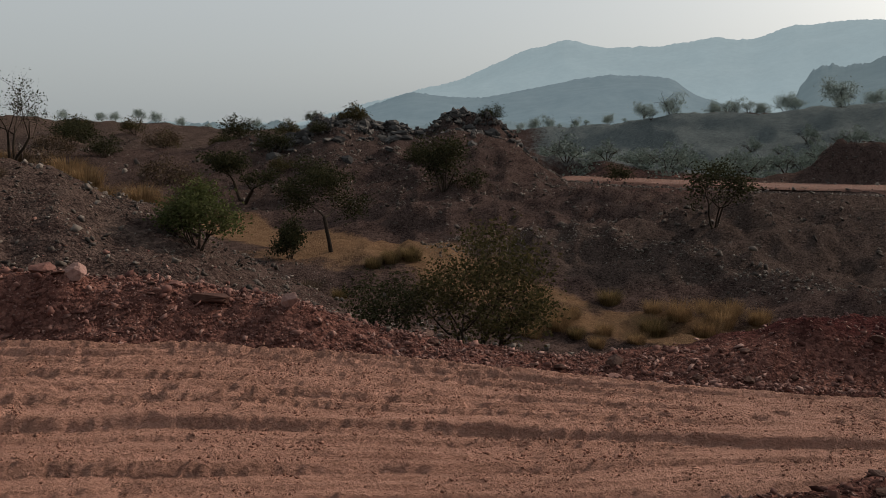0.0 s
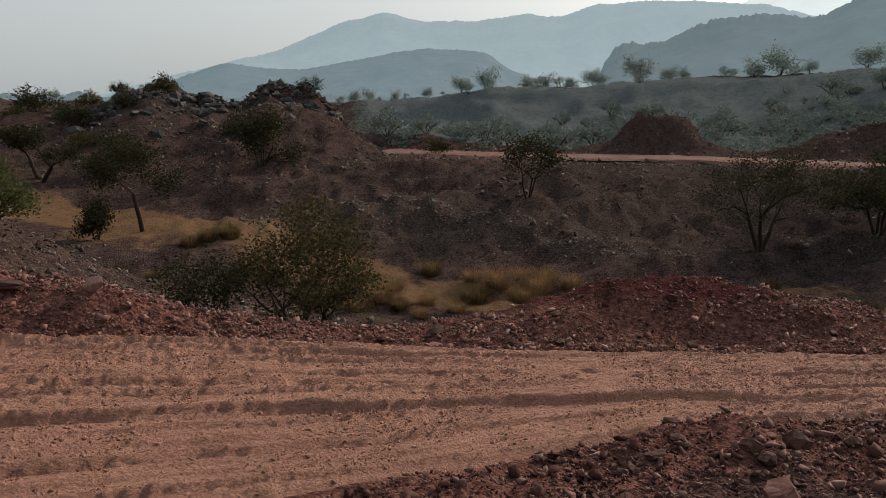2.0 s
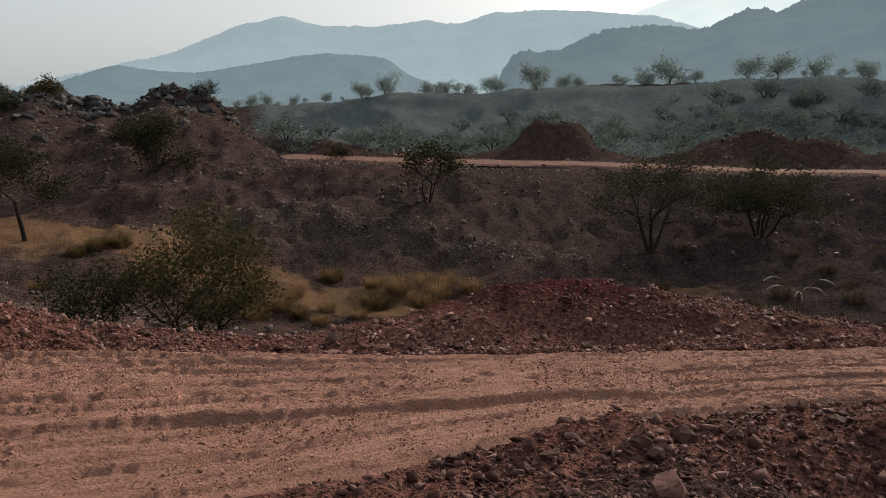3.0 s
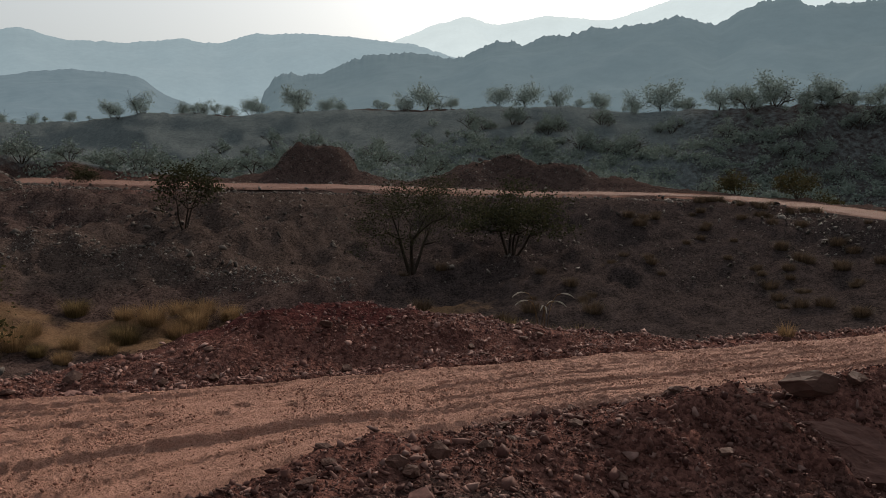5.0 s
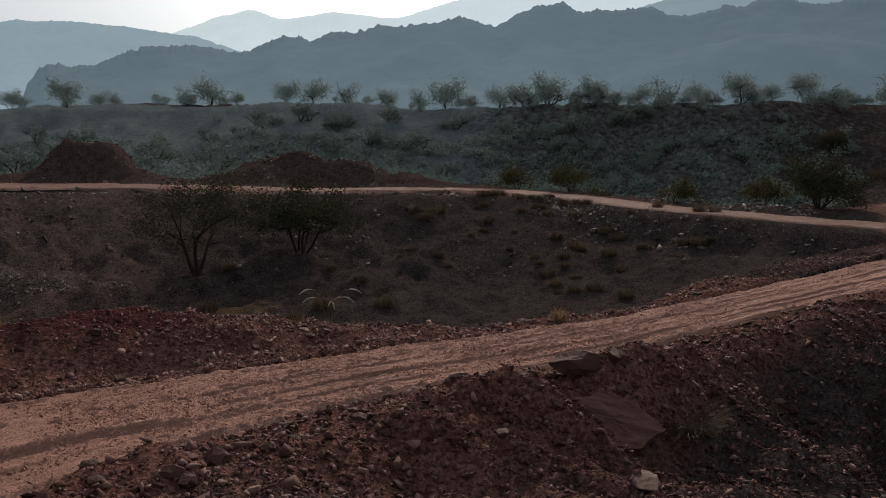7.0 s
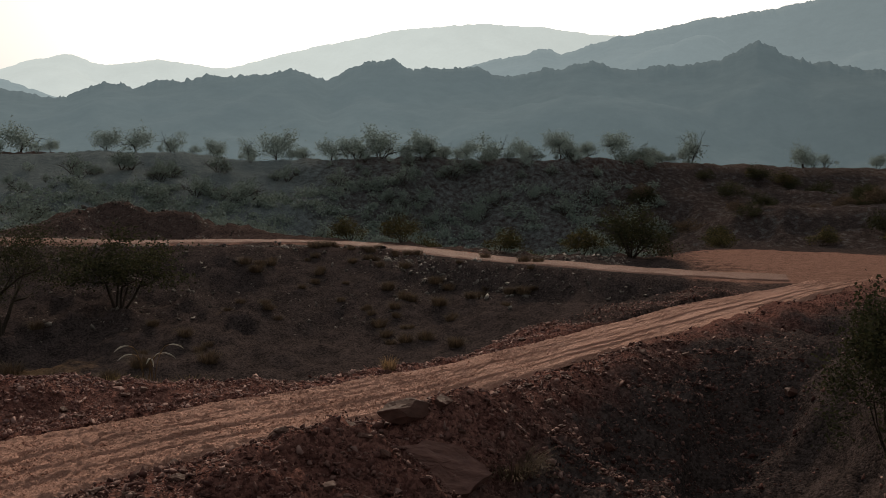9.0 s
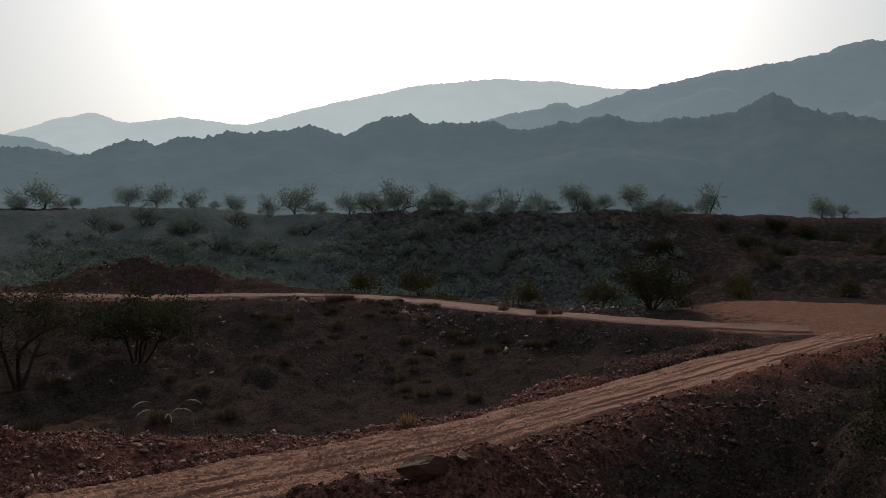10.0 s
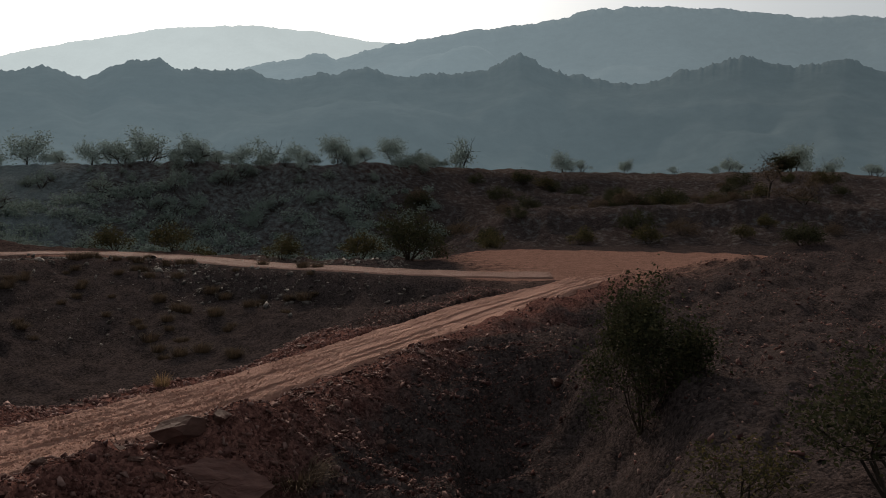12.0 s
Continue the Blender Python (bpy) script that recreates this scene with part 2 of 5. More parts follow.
def road_material(name, dark, light):
    """Fine trodden dust with crumbs, streaked along the road."""
    m, n, l = make_material(name)
    b = n["Principled BSDF"]
    b.inputs["Diffuse Roughness"].default_value, b.inputs["Specular IOR Level"].default_value, b.inputs["Roughness"].default_value = 0.25, 0.04, 0.85
    co = n.new("ShaderNodeTexCoord")
    way, off, both = n.new("ShaderNodeAttribute"), n.new("ShaderNodeAttribute"), n.new("ShaderNodeCombineXYZ")
    way.attribute_name, off.attribute_name = "along", "across"
    l.new(way.outputs["Fac"], both.inputs[0])
    l.new(off.outputs["Fac"], both.inputs[1])
    stretch = n.new("ShaderNodeMapping")
    stretch.inputs["Scale"].default_value = (0.10, 1.0, 1.0)
    l.new(both.outputs[0], stretch.inputs["Vector"])

    def noisy(scale, source, rough=.7):
        node = n.new("ShaderNodeTexNoise")
        node.inputs["Scale"].default_value, node.inputs["Detail"].default_value, node.inputs["Roughness"].default_value = scale, 9, rough
        l.new(source, node.inputs["Vector"])
        return node.outputs["Fac"]

    def summed(a, wa, c, wc):
        first, second = n.new("ShaderNodeMath"), n.new("ShaderNodeMath")
        first.operation, second.operation = 'MULTIPLY', 'MULTIPLY_ADD'
        first.inputs[1].default_value, second.inputs[1].default_value = wa, wc
        l.new(a, first.inputs[0])
        l.new(c, second.inputs[0])
        l.new(first.outputs[0], second.inputs[2])
        return second.outputs[0]

    streaks, crumbs, patches = noisy(6.5, stretch.outputs["Vector"], .72), noisy(24, co.outputs["Object"], .75), noisy(.5, co.outputs["Object"])
    pebbles = n.new("ShaderNodeTexVoronoi")
    pebbles.inputs["Scale"].default_value = 26
    l.new(co.outputs["Object"], pebbles.inputs["Vector"])
    relief = summed(streaks, .45, crumbs, .62)
    tone = summed(relief, .8, patches, .2)
    ramp = n.new("ShaderNodeValToRGB")
    ramp.color_ramp.elements[0].position, ramp.color_ramp.elements[1].position = .40, .62
    ramp.color_ramp.elements[0].color, ramp.color_ramp.elements[1].color = (*dark, 1), (*light, 1)
    l.new(tone, ramp.inputs["Fac"])
    l.new(ramp.outputs["Color"], b.inputs["Base Color"])
    full = summed(relief, 1.0, pebbles.outputs["Distance"], -.15)
    bp = n.new("ShaderNodeBump")
    bp.inputs["Strength"].default_value, bp.inputs["Distance"].default_value = 1.0, .13
    l.new(full, bp.inputs["Height"])
    l.new(bp.outputs["Normal"], b.inputs["Normal"])
    return m


def ground_material():
    """Stony red earth; the sheet's own attributes say where sand, grey gravel and scarp with painted-in haze lie."""
    m, n, l = make_material("stony_earth")
    b = n["Principled BSDF"]
    b.inputs["Roughness"].default_value = 0.96
    b.inputs["Specular IOR Level"].default_value, b.inputs["Diffuse Roughness"].default_value = 0.0, 0.4
    co = n.new("ShaderNodeTexCoord")

    def noisy(scale, detail=8, rough=0.65):
        node = n.new("ShaderNodeTexNoise")
        node.inputs["Scale"].default_value, node.inputs["Detail"].default_value, node.inputs["Roughness"].default_value = scale, detail, rough
        l.new(co.outputs["Object"], node.inputs["Vector"])
        return node

    def ramped(src, dark, light, lo=0.36, hi=0.66):
        r = n.new("ShaderNodeValToRGB")
        r.color_ramp.elements[0].position, r.color_ramp.elements[1].position = lo, hi
        r.color_ramp.elements[0].color, r.color_ramp.elements[1].color = (*dark, 1), (*light, 1)
        l.new(src, r.inputs["Fac"])
        return r.outputs["Color"]

    big, mid, fine = noisy(0.25), noisy(1.7), noisy(11.0)
    both = n.new("ShaderNodeMath")
    both.operation = 'MULTIPLY_ADD'
    both.inputs[1].default_value = 0.5
    half = n.new("ShaderNodeMath")
    half.operation = 'MULTIPLY'
    half.inputs[1].default_value = 0.5
    l.new(mid.outputs["Fac"], half.inputs[0])
    l.new(fine.outputs["Fac"], both.inputs[0])
    l.new(half.outputs[0], both.inputs[2])
    gravel = n.new("ShaderNodeTexVoronoi")  # gravel lying in the soil
    gravel.inputs["Scale"].default_value = 17
    l.new(co.outputs["Object"], gravel.inputs["Vector"])
    split = n.new("ShaderNodeSeparateColor")
    l.new(gravel.outputs["Color"], split.inputs["Color"])
    pieces = n.new("ShaderNodeMath")
    pieces.operation = 'MULTIPLY_ADD'
    pieces.inputs[1].default_value = 0.22
    shift = n.new("ShaderNodeMath")
    shift.operation = 'SUBTRACT'
    shift.inputs[1].default_value = 0.11
    l.new(both.outputs[0], shift.inputs[0])
    l.new(split.outputs["Red"], pieces.inputs[0])
    l.new(shift.outputs[0], pieces.inputs[2])
    humps = n.new("ShaderNodeMath")
    humps.operation = 'MULTIPLY_ADD'
    humps.inputs[1].default_value = -0.3
    l.new(gravel.outputs["Distance"], humps.inputs[0])
    l.new(pieces.outputs[0], humps.inputs[2])
    colour = ramped(pieces.outputs[0], (0.024, 0.0160, 0.0148), (0.098, 0.067, 0.058))
    # the scarp's blue-grey is haze painted into the rock colour
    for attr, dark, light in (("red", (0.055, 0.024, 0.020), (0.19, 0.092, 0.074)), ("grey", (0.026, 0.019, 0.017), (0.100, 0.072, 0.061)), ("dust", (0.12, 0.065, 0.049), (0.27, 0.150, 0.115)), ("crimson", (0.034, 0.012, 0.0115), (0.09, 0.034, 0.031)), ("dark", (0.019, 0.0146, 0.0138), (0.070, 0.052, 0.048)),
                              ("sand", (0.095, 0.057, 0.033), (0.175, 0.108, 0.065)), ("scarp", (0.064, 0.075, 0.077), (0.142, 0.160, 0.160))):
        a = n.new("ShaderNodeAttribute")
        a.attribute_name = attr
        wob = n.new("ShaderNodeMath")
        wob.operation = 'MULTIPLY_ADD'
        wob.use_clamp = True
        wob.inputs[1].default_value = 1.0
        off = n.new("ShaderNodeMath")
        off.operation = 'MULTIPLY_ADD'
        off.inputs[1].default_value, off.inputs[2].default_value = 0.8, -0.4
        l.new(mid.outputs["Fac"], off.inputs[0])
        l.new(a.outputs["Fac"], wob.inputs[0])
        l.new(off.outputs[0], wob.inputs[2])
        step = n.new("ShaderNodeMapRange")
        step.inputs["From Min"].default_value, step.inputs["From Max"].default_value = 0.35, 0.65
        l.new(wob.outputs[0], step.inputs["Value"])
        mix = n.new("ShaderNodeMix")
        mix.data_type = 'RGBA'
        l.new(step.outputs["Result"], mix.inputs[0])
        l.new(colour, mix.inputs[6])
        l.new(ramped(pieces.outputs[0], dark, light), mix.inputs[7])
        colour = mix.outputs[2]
    l.new(colour, b.inputs["Base Color"])
    bp = n.new("ShaderNodeBump")
    bp.inputs["Strength"].default_value, bp.inputs["Distance"].default_value = 1.0, 0.12
    l.new(humps.outputs[0], bp.inputs["Height"])
    l.new(bp.outputs["Normal"], b.inputs["Normal"])
    return m


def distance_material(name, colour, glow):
    """A far range whose emission paints in miles of dusty haze, brightest towards the sun."""
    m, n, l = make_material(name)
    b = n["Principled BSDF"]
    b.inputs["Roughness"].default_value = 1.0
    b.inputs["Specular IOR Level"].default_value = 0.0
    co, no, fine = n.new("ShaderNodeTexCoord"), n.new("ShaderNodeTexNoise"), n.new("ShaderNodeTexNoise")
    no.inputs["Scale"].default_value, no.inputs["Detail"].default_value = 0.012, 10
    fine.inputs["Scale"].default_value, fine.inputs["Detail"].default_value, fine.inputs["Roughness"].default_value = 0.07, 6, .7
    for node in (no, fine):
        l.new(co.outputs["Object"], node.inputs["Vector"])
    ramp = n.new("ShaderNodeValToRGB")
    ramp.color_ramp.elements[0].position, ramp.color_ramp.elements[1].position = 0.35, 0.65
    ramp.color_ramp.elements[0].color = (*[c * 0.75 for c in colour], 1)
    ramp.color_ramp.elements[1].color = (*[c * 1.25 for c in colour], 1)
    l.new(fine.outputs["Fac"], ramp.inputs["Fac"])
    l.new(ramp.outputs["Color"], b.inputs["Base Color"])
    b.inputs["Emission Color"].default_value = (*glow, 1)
    haze_glow, patch, both = n.new("ShaderNodeAttribute"), n.new("ShaderNodeMapRange"), n.new("ShaderNodeMath")
    haze_glow.attribute_name = "haze_glow"
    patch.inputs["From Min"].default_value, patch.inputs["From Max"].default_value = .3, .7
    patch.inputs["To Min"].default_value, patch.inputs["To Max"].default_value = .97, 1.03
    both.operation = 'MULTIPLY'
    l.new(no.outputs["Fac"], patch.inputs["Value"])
    l.new(haze_glow.outputs["Fac"], both.inputs[0])
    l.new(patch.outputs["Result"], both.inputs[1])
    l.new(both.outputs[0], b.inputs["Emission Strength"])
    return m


MAT_GROUND = ground_material()
MAT_ROAD = road_material("red_road_dust", (0.205, 0.107, 0.079), (0.425, 0.234, 0.176))
MAT_TRACK = road_material("dull_track_dust", (0.10, 0.055, 0.043), (0.215, 0.122, 0.096))


# ---------------------------------------------------------------- mesh helpers
def sheet(name, x, y, z, material, wrap=False, attributes=None):
    """A grid of quads over two-dimensional arrays of coordinates."""
    rows, cols = x.shape
    me = bpy.data.meshes.new(name)
    me.vertices.add(rows * cols)
    me.vertices.foreach_set("co", np.stack([x, y, z], -1).astype(np.float32).ravel())
    i = np.arange(rows * cols).reshape(rows, cols)
    if wrap:
        i = np.concatenate([i, i[:, :1]], 1)
    q = np.stack([i[:-1, :-1], i[:-1, 1:], i[1:, 1:], i[1:, :-1]], -1).reshape(-1, 4)
    me.loops.add(q.size)
    me.loops.foreach_set("vertex_index", q.astype(np.int32).ravel())
    me.polygons.add(len(q))
    me.polygons.foreach_set("loop_start", np.arange(0, q.size, 4, dtype=np.int32))
    me.polygons.foreach_set("loop_total", np.full(len(q), 4, dtype=np.int32))
    me.polygons.foreach_set("use_smooth", np.ones(len(q), dtype=bool))
    me.update(calc_edges=True)
    me.validate()
    for key, values in (attributes or {}).items():
        a = me.attributes.new(key, 'FLOAT', 'POINT')
        a.data.foreach_set("value", values.astype(np.float32).ravel())
    me.materials.append(material)
    return new(name, me)


# ---------------------------------------------------------------- ground
azimuths = np.radians(np.concatenate([np.arange(-38, 116, 0.26), np.arange(116, 322, 2.0)]))
radii = np.concatenate([[0.02], np.linspace(0.3, 2.0, 12), np.geomspace(2.05, 170, 350), np.geomspace(176, 4600, 42)])
A, Rr = np.meshgrid(azimuths, radii)
gx, gy = Rr * np.sin(A), Rr * np.cos(A)
gz = land(gx, gy)
far_e, near_e = road_edges(gx)
dw, sw = near_line(gx, gy, WASH)
sand = (1 - ease(dw, .9, 2.6)) * (1 - ease(sw, .5, .62)) * (.5 + .5 * ease(fractal(gx, gy, 3, 3, 71), -.4, .3)) + 1.1 * bump(gx, gy, -5.0, 35.2, 3.6, 7.2, 30) * (.75 + .3 * fractal(gx, gy, 2.5, 3, 73))
red = ease(gy - far_e, -1.5, -.2) * (1 - ease(gy - far_e, 1.5, 3.2)) * (1 - .8 * ease(gx, 21, 26)) * (gx < 45) + 1.2 * bump(gx, gy, 9.2, 14.4, 3.6, 2.0) \
     + .45 * bump(gx, gy, 16, 68, 14, 5) + .7 * (1 - ease(np.abs(near_e - gy), .5, 3)) * (gx < 45) \
    + .6 * bump(gx, gy, 12, 46, 5, 5) + .55 * ease(near_e - gy, -.2, .3) * (1 - ease(near_e - gy, 3.2, 6)) * ease(gx, 5, 8) * (1 - ease(gx, 26, 32))
crimson = 1.3 * bump(gx, gy, 7.6, 14.9, 3.6, 1.9) + 1.0 * bump(gx, gy, 16.2, .9, 5.0, 3.0)
grey = .55 * bump(gx, gy, -7, 18, 6, 4.5) + .8 * bump(gx, gy, 17, 36, 12, 10) + .8 * bump(gx, gy, 7, 33, 7, 2) + .7 * bump(gx, gy, -7, 62, 9, 9)
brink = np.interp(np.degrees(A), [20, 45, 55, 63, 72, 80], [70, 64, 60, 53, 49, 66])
# the scarp's painted haze weakens towards the right
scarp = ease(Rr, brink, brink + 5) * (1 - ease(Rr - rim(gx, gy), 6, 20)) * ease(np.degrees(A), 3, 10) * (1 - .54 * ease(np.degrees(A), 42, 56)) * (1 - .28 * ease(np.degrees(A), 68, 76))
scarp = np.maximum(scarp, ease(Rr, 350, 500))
dust = 1.5 * bump(gx, gy, 57, 2, 16, 10) + (1 - ease(near_line(gx, gy, FAR_ROAD)[0], 1.5, 2.6)) + 1.3 * bump(gx, gy, 60, -10, 16, 8, -20)
# far left skyline greyed: haze put into the ground's colour
grey = grey + .8 * ease(Rr, 58, 75) * (1 - ease(np.degrees(A), 0, 8)) * (1 - ease(Rr, 350, 500))
grey = grey + .9 * ease(np.degrees(A), 68, 80) * ease(Rr, 64, 72) * (1 - ease(Rr, 350, 500))
azim = np.degrees(A)
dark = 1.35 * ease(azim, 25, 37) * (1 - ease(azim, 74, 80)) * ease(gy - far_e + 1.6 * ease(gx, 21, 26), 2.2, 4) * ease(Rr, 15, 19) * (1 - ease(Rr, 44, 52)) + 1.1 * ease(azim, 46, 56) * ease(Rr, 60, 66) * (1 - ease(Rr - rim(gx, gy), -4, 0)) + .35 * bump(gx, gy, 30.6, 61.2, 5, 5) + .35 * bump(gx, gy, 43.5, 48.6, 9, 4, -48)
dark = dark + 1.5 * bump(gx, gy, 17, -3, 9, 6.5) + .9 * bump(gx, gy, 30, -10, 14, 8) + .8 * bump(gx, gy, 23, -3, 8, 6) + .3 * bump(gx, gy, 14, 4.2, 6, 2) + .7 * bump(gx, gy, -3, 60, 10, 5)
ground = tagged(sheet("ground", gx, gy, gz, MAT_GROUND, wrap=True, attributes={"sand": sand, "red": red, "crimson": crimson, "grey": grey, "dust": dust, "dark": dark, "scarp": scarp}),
                "stony red and grey earth of a dry valley with a sandy wash", "ground", kind="structure")

# ---------------------------------------------------------------- road
u = np.linspace(0, 1, 1750)
v = np.linspace(0, 1, 190)
ax = np.interp(u, [0, .10, .86, 1], [-26, -8, 21, 45])
fe, ne = road_edges(ax)
X = np.repeat(ax[:, None], len(v), 1)
Y = ne[:, None] + (fe - ne)[:, None] * v[None, :]
Z = road_height(X) + 0.0
W = (fe - ne)[:, None]
across = v[None, :] * W
edge_dip = np.minimum(ease(v, 0, .05), 1 - ease(v, .95, 1))[None, :]
O = X * 0
wide = np.interp(W, [2.3, 3.0, 4.5, 6.0], [.22, .34, .9, 1.3])
# little scarps left by wheels and blade: a crumbled face towards the near side, a gentle fall behind it
for k, share in enumerate((.05, .11, .16, .22, .275, .33, .37, .43, .55, .60, .65, .70, .74, .79, .84, .885, .93)):
    line = share * W + .16 * wide * grain(X, O, 7, k) + .04 * wide * grain(X, O, 1.6, k + 30) + .012 * fractal(X, O, .3, 3, k + 60, .7)
    rise = (.05 + .022 * math.sin(k * 2.4)) * (.5 + .7 * ease(grain(X, O, 3.2, k + 90), -.45, .35))
    rise = rise * (wide if k % 3 else np.maximum(1.2 * wide, .62))
    lug = .007 * np.sin(X * 2 * math.pi / .17 + k) * ease(grain(X, O, 2.6, k + 120), -.1, .3)
    gap = across - line - lug
    Z = Z + rise * ease(gap, -.014, .014) * (np.exp(-np.maximum(gap, 0) / .17) + .25 * np.exp(-(gap / .05) ** 2))
# the two higher banks that the grader left
for share, rise, reach in (((.43, .45, .31, .12), .105, (-14, 9)), ((.90, .90, .93, .95), .07, (-20, 7))):
    line = W * np.interp(X, [-4.4, 0, 5.2, 9], share) + .035 * grain(X, O, .9, 91) + .010 * fractal(X, O, .25, 3, 92, .7)
    line = line + .010 * grain(X, across, .10, 97) + .022 * ease(grain(X, O, .13, 98), .25, .5)
    fade = ease(X, reach[0], reach[0] + 4) * (1 - ease(X, reach[1] - 4, reach[1]))
    gap = across - line
    Z = Z + fade * rise * (ease(gap, -.045, .015) * (.45 + .55 * np.exp(-np.maximum(gap, 0) / .5)) + .16 * np.exp(-((gap - .05) / .05) ** 2))
# footprints
for k in range(46):
    fx = -6 + .58 * k + .1 * math.sin(k * 2.3)
    fy = float(np.interp(fx, ROAD_MID[:, 0], ROAD_MID[:, 1])) + .45 + .13 * (-1) ** k + .3 * math.sin(k * .21)
    Z = Z - .075 * np.exp(-(((X - fx) / .13) ** 2 + ((Y - fy) / .08) ** 2) ** 2)
# crumbs, dents and trodden unevenness
worn = .25 + .5 * ease(fractal(X * .4, across, .9, 3, 140), -.35, .3)
Z = Z + worn * (.020 * fractal(X * .6, across, .10, 3, 9, .8) - .020 * ease(grain(X * .4, across, .075, 44), .36, .58) + .026 * ease(grain(X * .8, Y, .07, 28), .40, .65))
Z = Z + .03 * fractal(X, Y, 2.2, 2, 18) + .012 * fractal(X * .12, across, .16, 3, 8, .7)
Z = Z * edge_dip + (road_height(X) - .10) * (1 - edge_dip)
road = tagged(sheet("road", X.T, Y.T, Z.T, MAT_ROAD, attributes={"along": X.T, "across": (across + 0 * X).T}), "rutted reddish dirt road with tyre tracks across the valley", "road", kind="structure")

steps = len(FAR_ROAD)
tangent = np.gradient(FAR_ROAD, axis=0)
tangent /= np.linalg.norm(tangent, axis=1)[:, None]
side = np.stack([-tangent[:, 1], tangent[:, 0]], 1)
w = np.linspace(-1, 1, 25)[None, :] * np.interp(np.linspace(0, 1, steps), [0, .2, .34, .49, 1], [3.2, 3.4, 2.2, 1.6, 1.6])[:, None]
FX, FY = FAR_ROAD[:, :1] + side[:, :1] * w, FAR_ROAD[:, 1:2] + side[:, 1:2] * w
FZ = land(FX, FY) + .07 - .12 * (np.abs(np.linspace(-1, 1, 25)) > .95)[None, :] + .03 * fractal(FX, FY, 1.2, 3, 5)


def road_surface(x, y):
    """Height of the road's own surface."""
    x = np.asarray(x, float)
    i = np.clip(np.interp(x, ax, np.arange(len(ax))).astype(int), 0, len(ax) - 1)
    f, n = road_edges(x)
    j = np.clip((y - n) / (f - n) * (len(v) - 1), 0, len(v) - 1).astype(int)
    return Z[i, j]


far_road = tagged(sheet("road_far", FX, FY, FZ, MAT_TRACK, attributes={"along": np.arange(steps)[:, None] * .6 + 0 * FX, "across": w}), "pale red dirt track along the far slope", "road", kind="structure")


# ---------------------------------------------------------------- ranges of hills
def range_of_hills(name, radius, depth, peaks, base, rough, colour, glow, label, seed):
    """A range as a real slope: its crest runs through (azimuth, elevation) in degrees as seen from the valley."""
    az = np.arange(-45, 125, 0.09)
    crest = np.interp(az, [p[0] for p in peaks], [p[1] for p in peaks], left=base, right=peaks[-1][1])
    crest = np.convolve(np.pad(crest, 5, mode='edge'), np.ones(11) / 11, 'valid')
    teeth = rough * (fractal(az * 2, az * 0 + seed, 3.0, 5, seed, .62) + .8 * np.abs(grain(az * 2, az * 0, .35, seed + 5)) + .9 * ease(fractal(az, az * 0, .55, 2, seed + 9), .25, .8) * np.abs(grain(az * 2, az * 0, .25, seed + 8)))
    height, teeth = 3.4 + radius * np.tan(np.radians(crest)), radius * np.radians(teeth)
    v = np.linspace(0, 1, 24)[:, None]
    rr = radius - depth + depth * v + 0 * az[None, :]
    rr = np.concatenate([rr, radius + depth * np.linspace(.1, 1, 6)[:, None] + 0 * az[None, :]])
    shape = np.concatenate([v ** 1.1, np.linspace(.92, 0, 6)[:, None]])
    a2 = np.radians(az)[None, :] + 0 * rr
    x, y = rr * np.sin(a2), rr * np.cos(a2)
    spur = fractal(x, y, depth * .45, 5, seed + 60) * np.sin(np.clip(shape, 0, 1) * math.pi)
    z = 4 + (height[None, :] - 4) * np.clip(shape + .13 * spur, 0, 1.0)
    z = z + teeth[None, :] * np.clip(shape, 0, 1) ** 16
    # haze painted as glow: thicker towards the sun and low in the valley, thinner with more slope in the way
    haze_glow = np.interp(np.degrees(a2), [-40, 0, 30, 55, 75, 100, 124], [.92, .95, 1.0, 1.06, .92, .66, .6]) * (1.06 - .10 * np.clip(shape, 0, 1))
    return tagged(sheet(name, x, y, z, distance_material(name, colour, glow), attributes={"haze_glow": haze_glow}), label, "hills", kind="structure")


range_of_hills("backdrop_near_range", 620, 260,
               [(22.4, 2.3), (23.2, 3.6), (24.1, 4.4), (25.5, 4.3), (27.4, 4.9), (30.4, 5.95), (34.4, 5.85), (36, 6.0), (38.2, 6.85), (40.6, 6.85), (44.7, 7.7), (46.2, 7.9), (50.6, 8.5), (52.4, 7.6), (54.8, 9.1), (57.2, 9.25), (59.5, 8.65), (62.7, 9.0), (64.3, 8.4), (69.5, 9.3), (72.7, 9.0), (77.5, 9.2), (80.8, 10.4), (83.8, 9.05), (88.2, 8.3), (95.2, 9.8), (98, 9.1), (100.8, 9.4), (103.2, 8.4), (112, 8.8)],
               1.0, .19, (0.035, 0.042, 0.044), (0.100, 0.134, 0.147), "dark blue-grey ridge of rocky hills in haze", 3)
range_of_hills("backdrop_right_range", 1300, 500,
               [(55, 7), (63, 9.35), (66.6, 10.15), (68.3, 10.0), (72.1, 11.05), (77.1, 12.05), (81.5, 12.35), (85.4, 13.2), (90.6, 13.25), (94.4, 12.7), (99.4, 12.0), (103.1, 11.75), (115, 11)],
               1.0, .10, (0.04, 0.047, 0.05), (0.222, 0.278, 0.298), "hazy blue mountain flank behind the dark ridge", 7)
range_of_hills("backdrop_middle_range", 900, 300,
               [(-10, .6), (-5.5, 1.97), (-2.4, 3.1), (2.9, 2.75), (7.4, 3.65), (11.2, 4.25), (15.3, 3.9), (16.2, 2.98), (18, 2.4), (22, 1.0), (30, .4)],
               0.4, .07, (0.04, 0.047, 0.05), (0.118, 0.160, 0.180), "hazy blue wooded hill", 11)
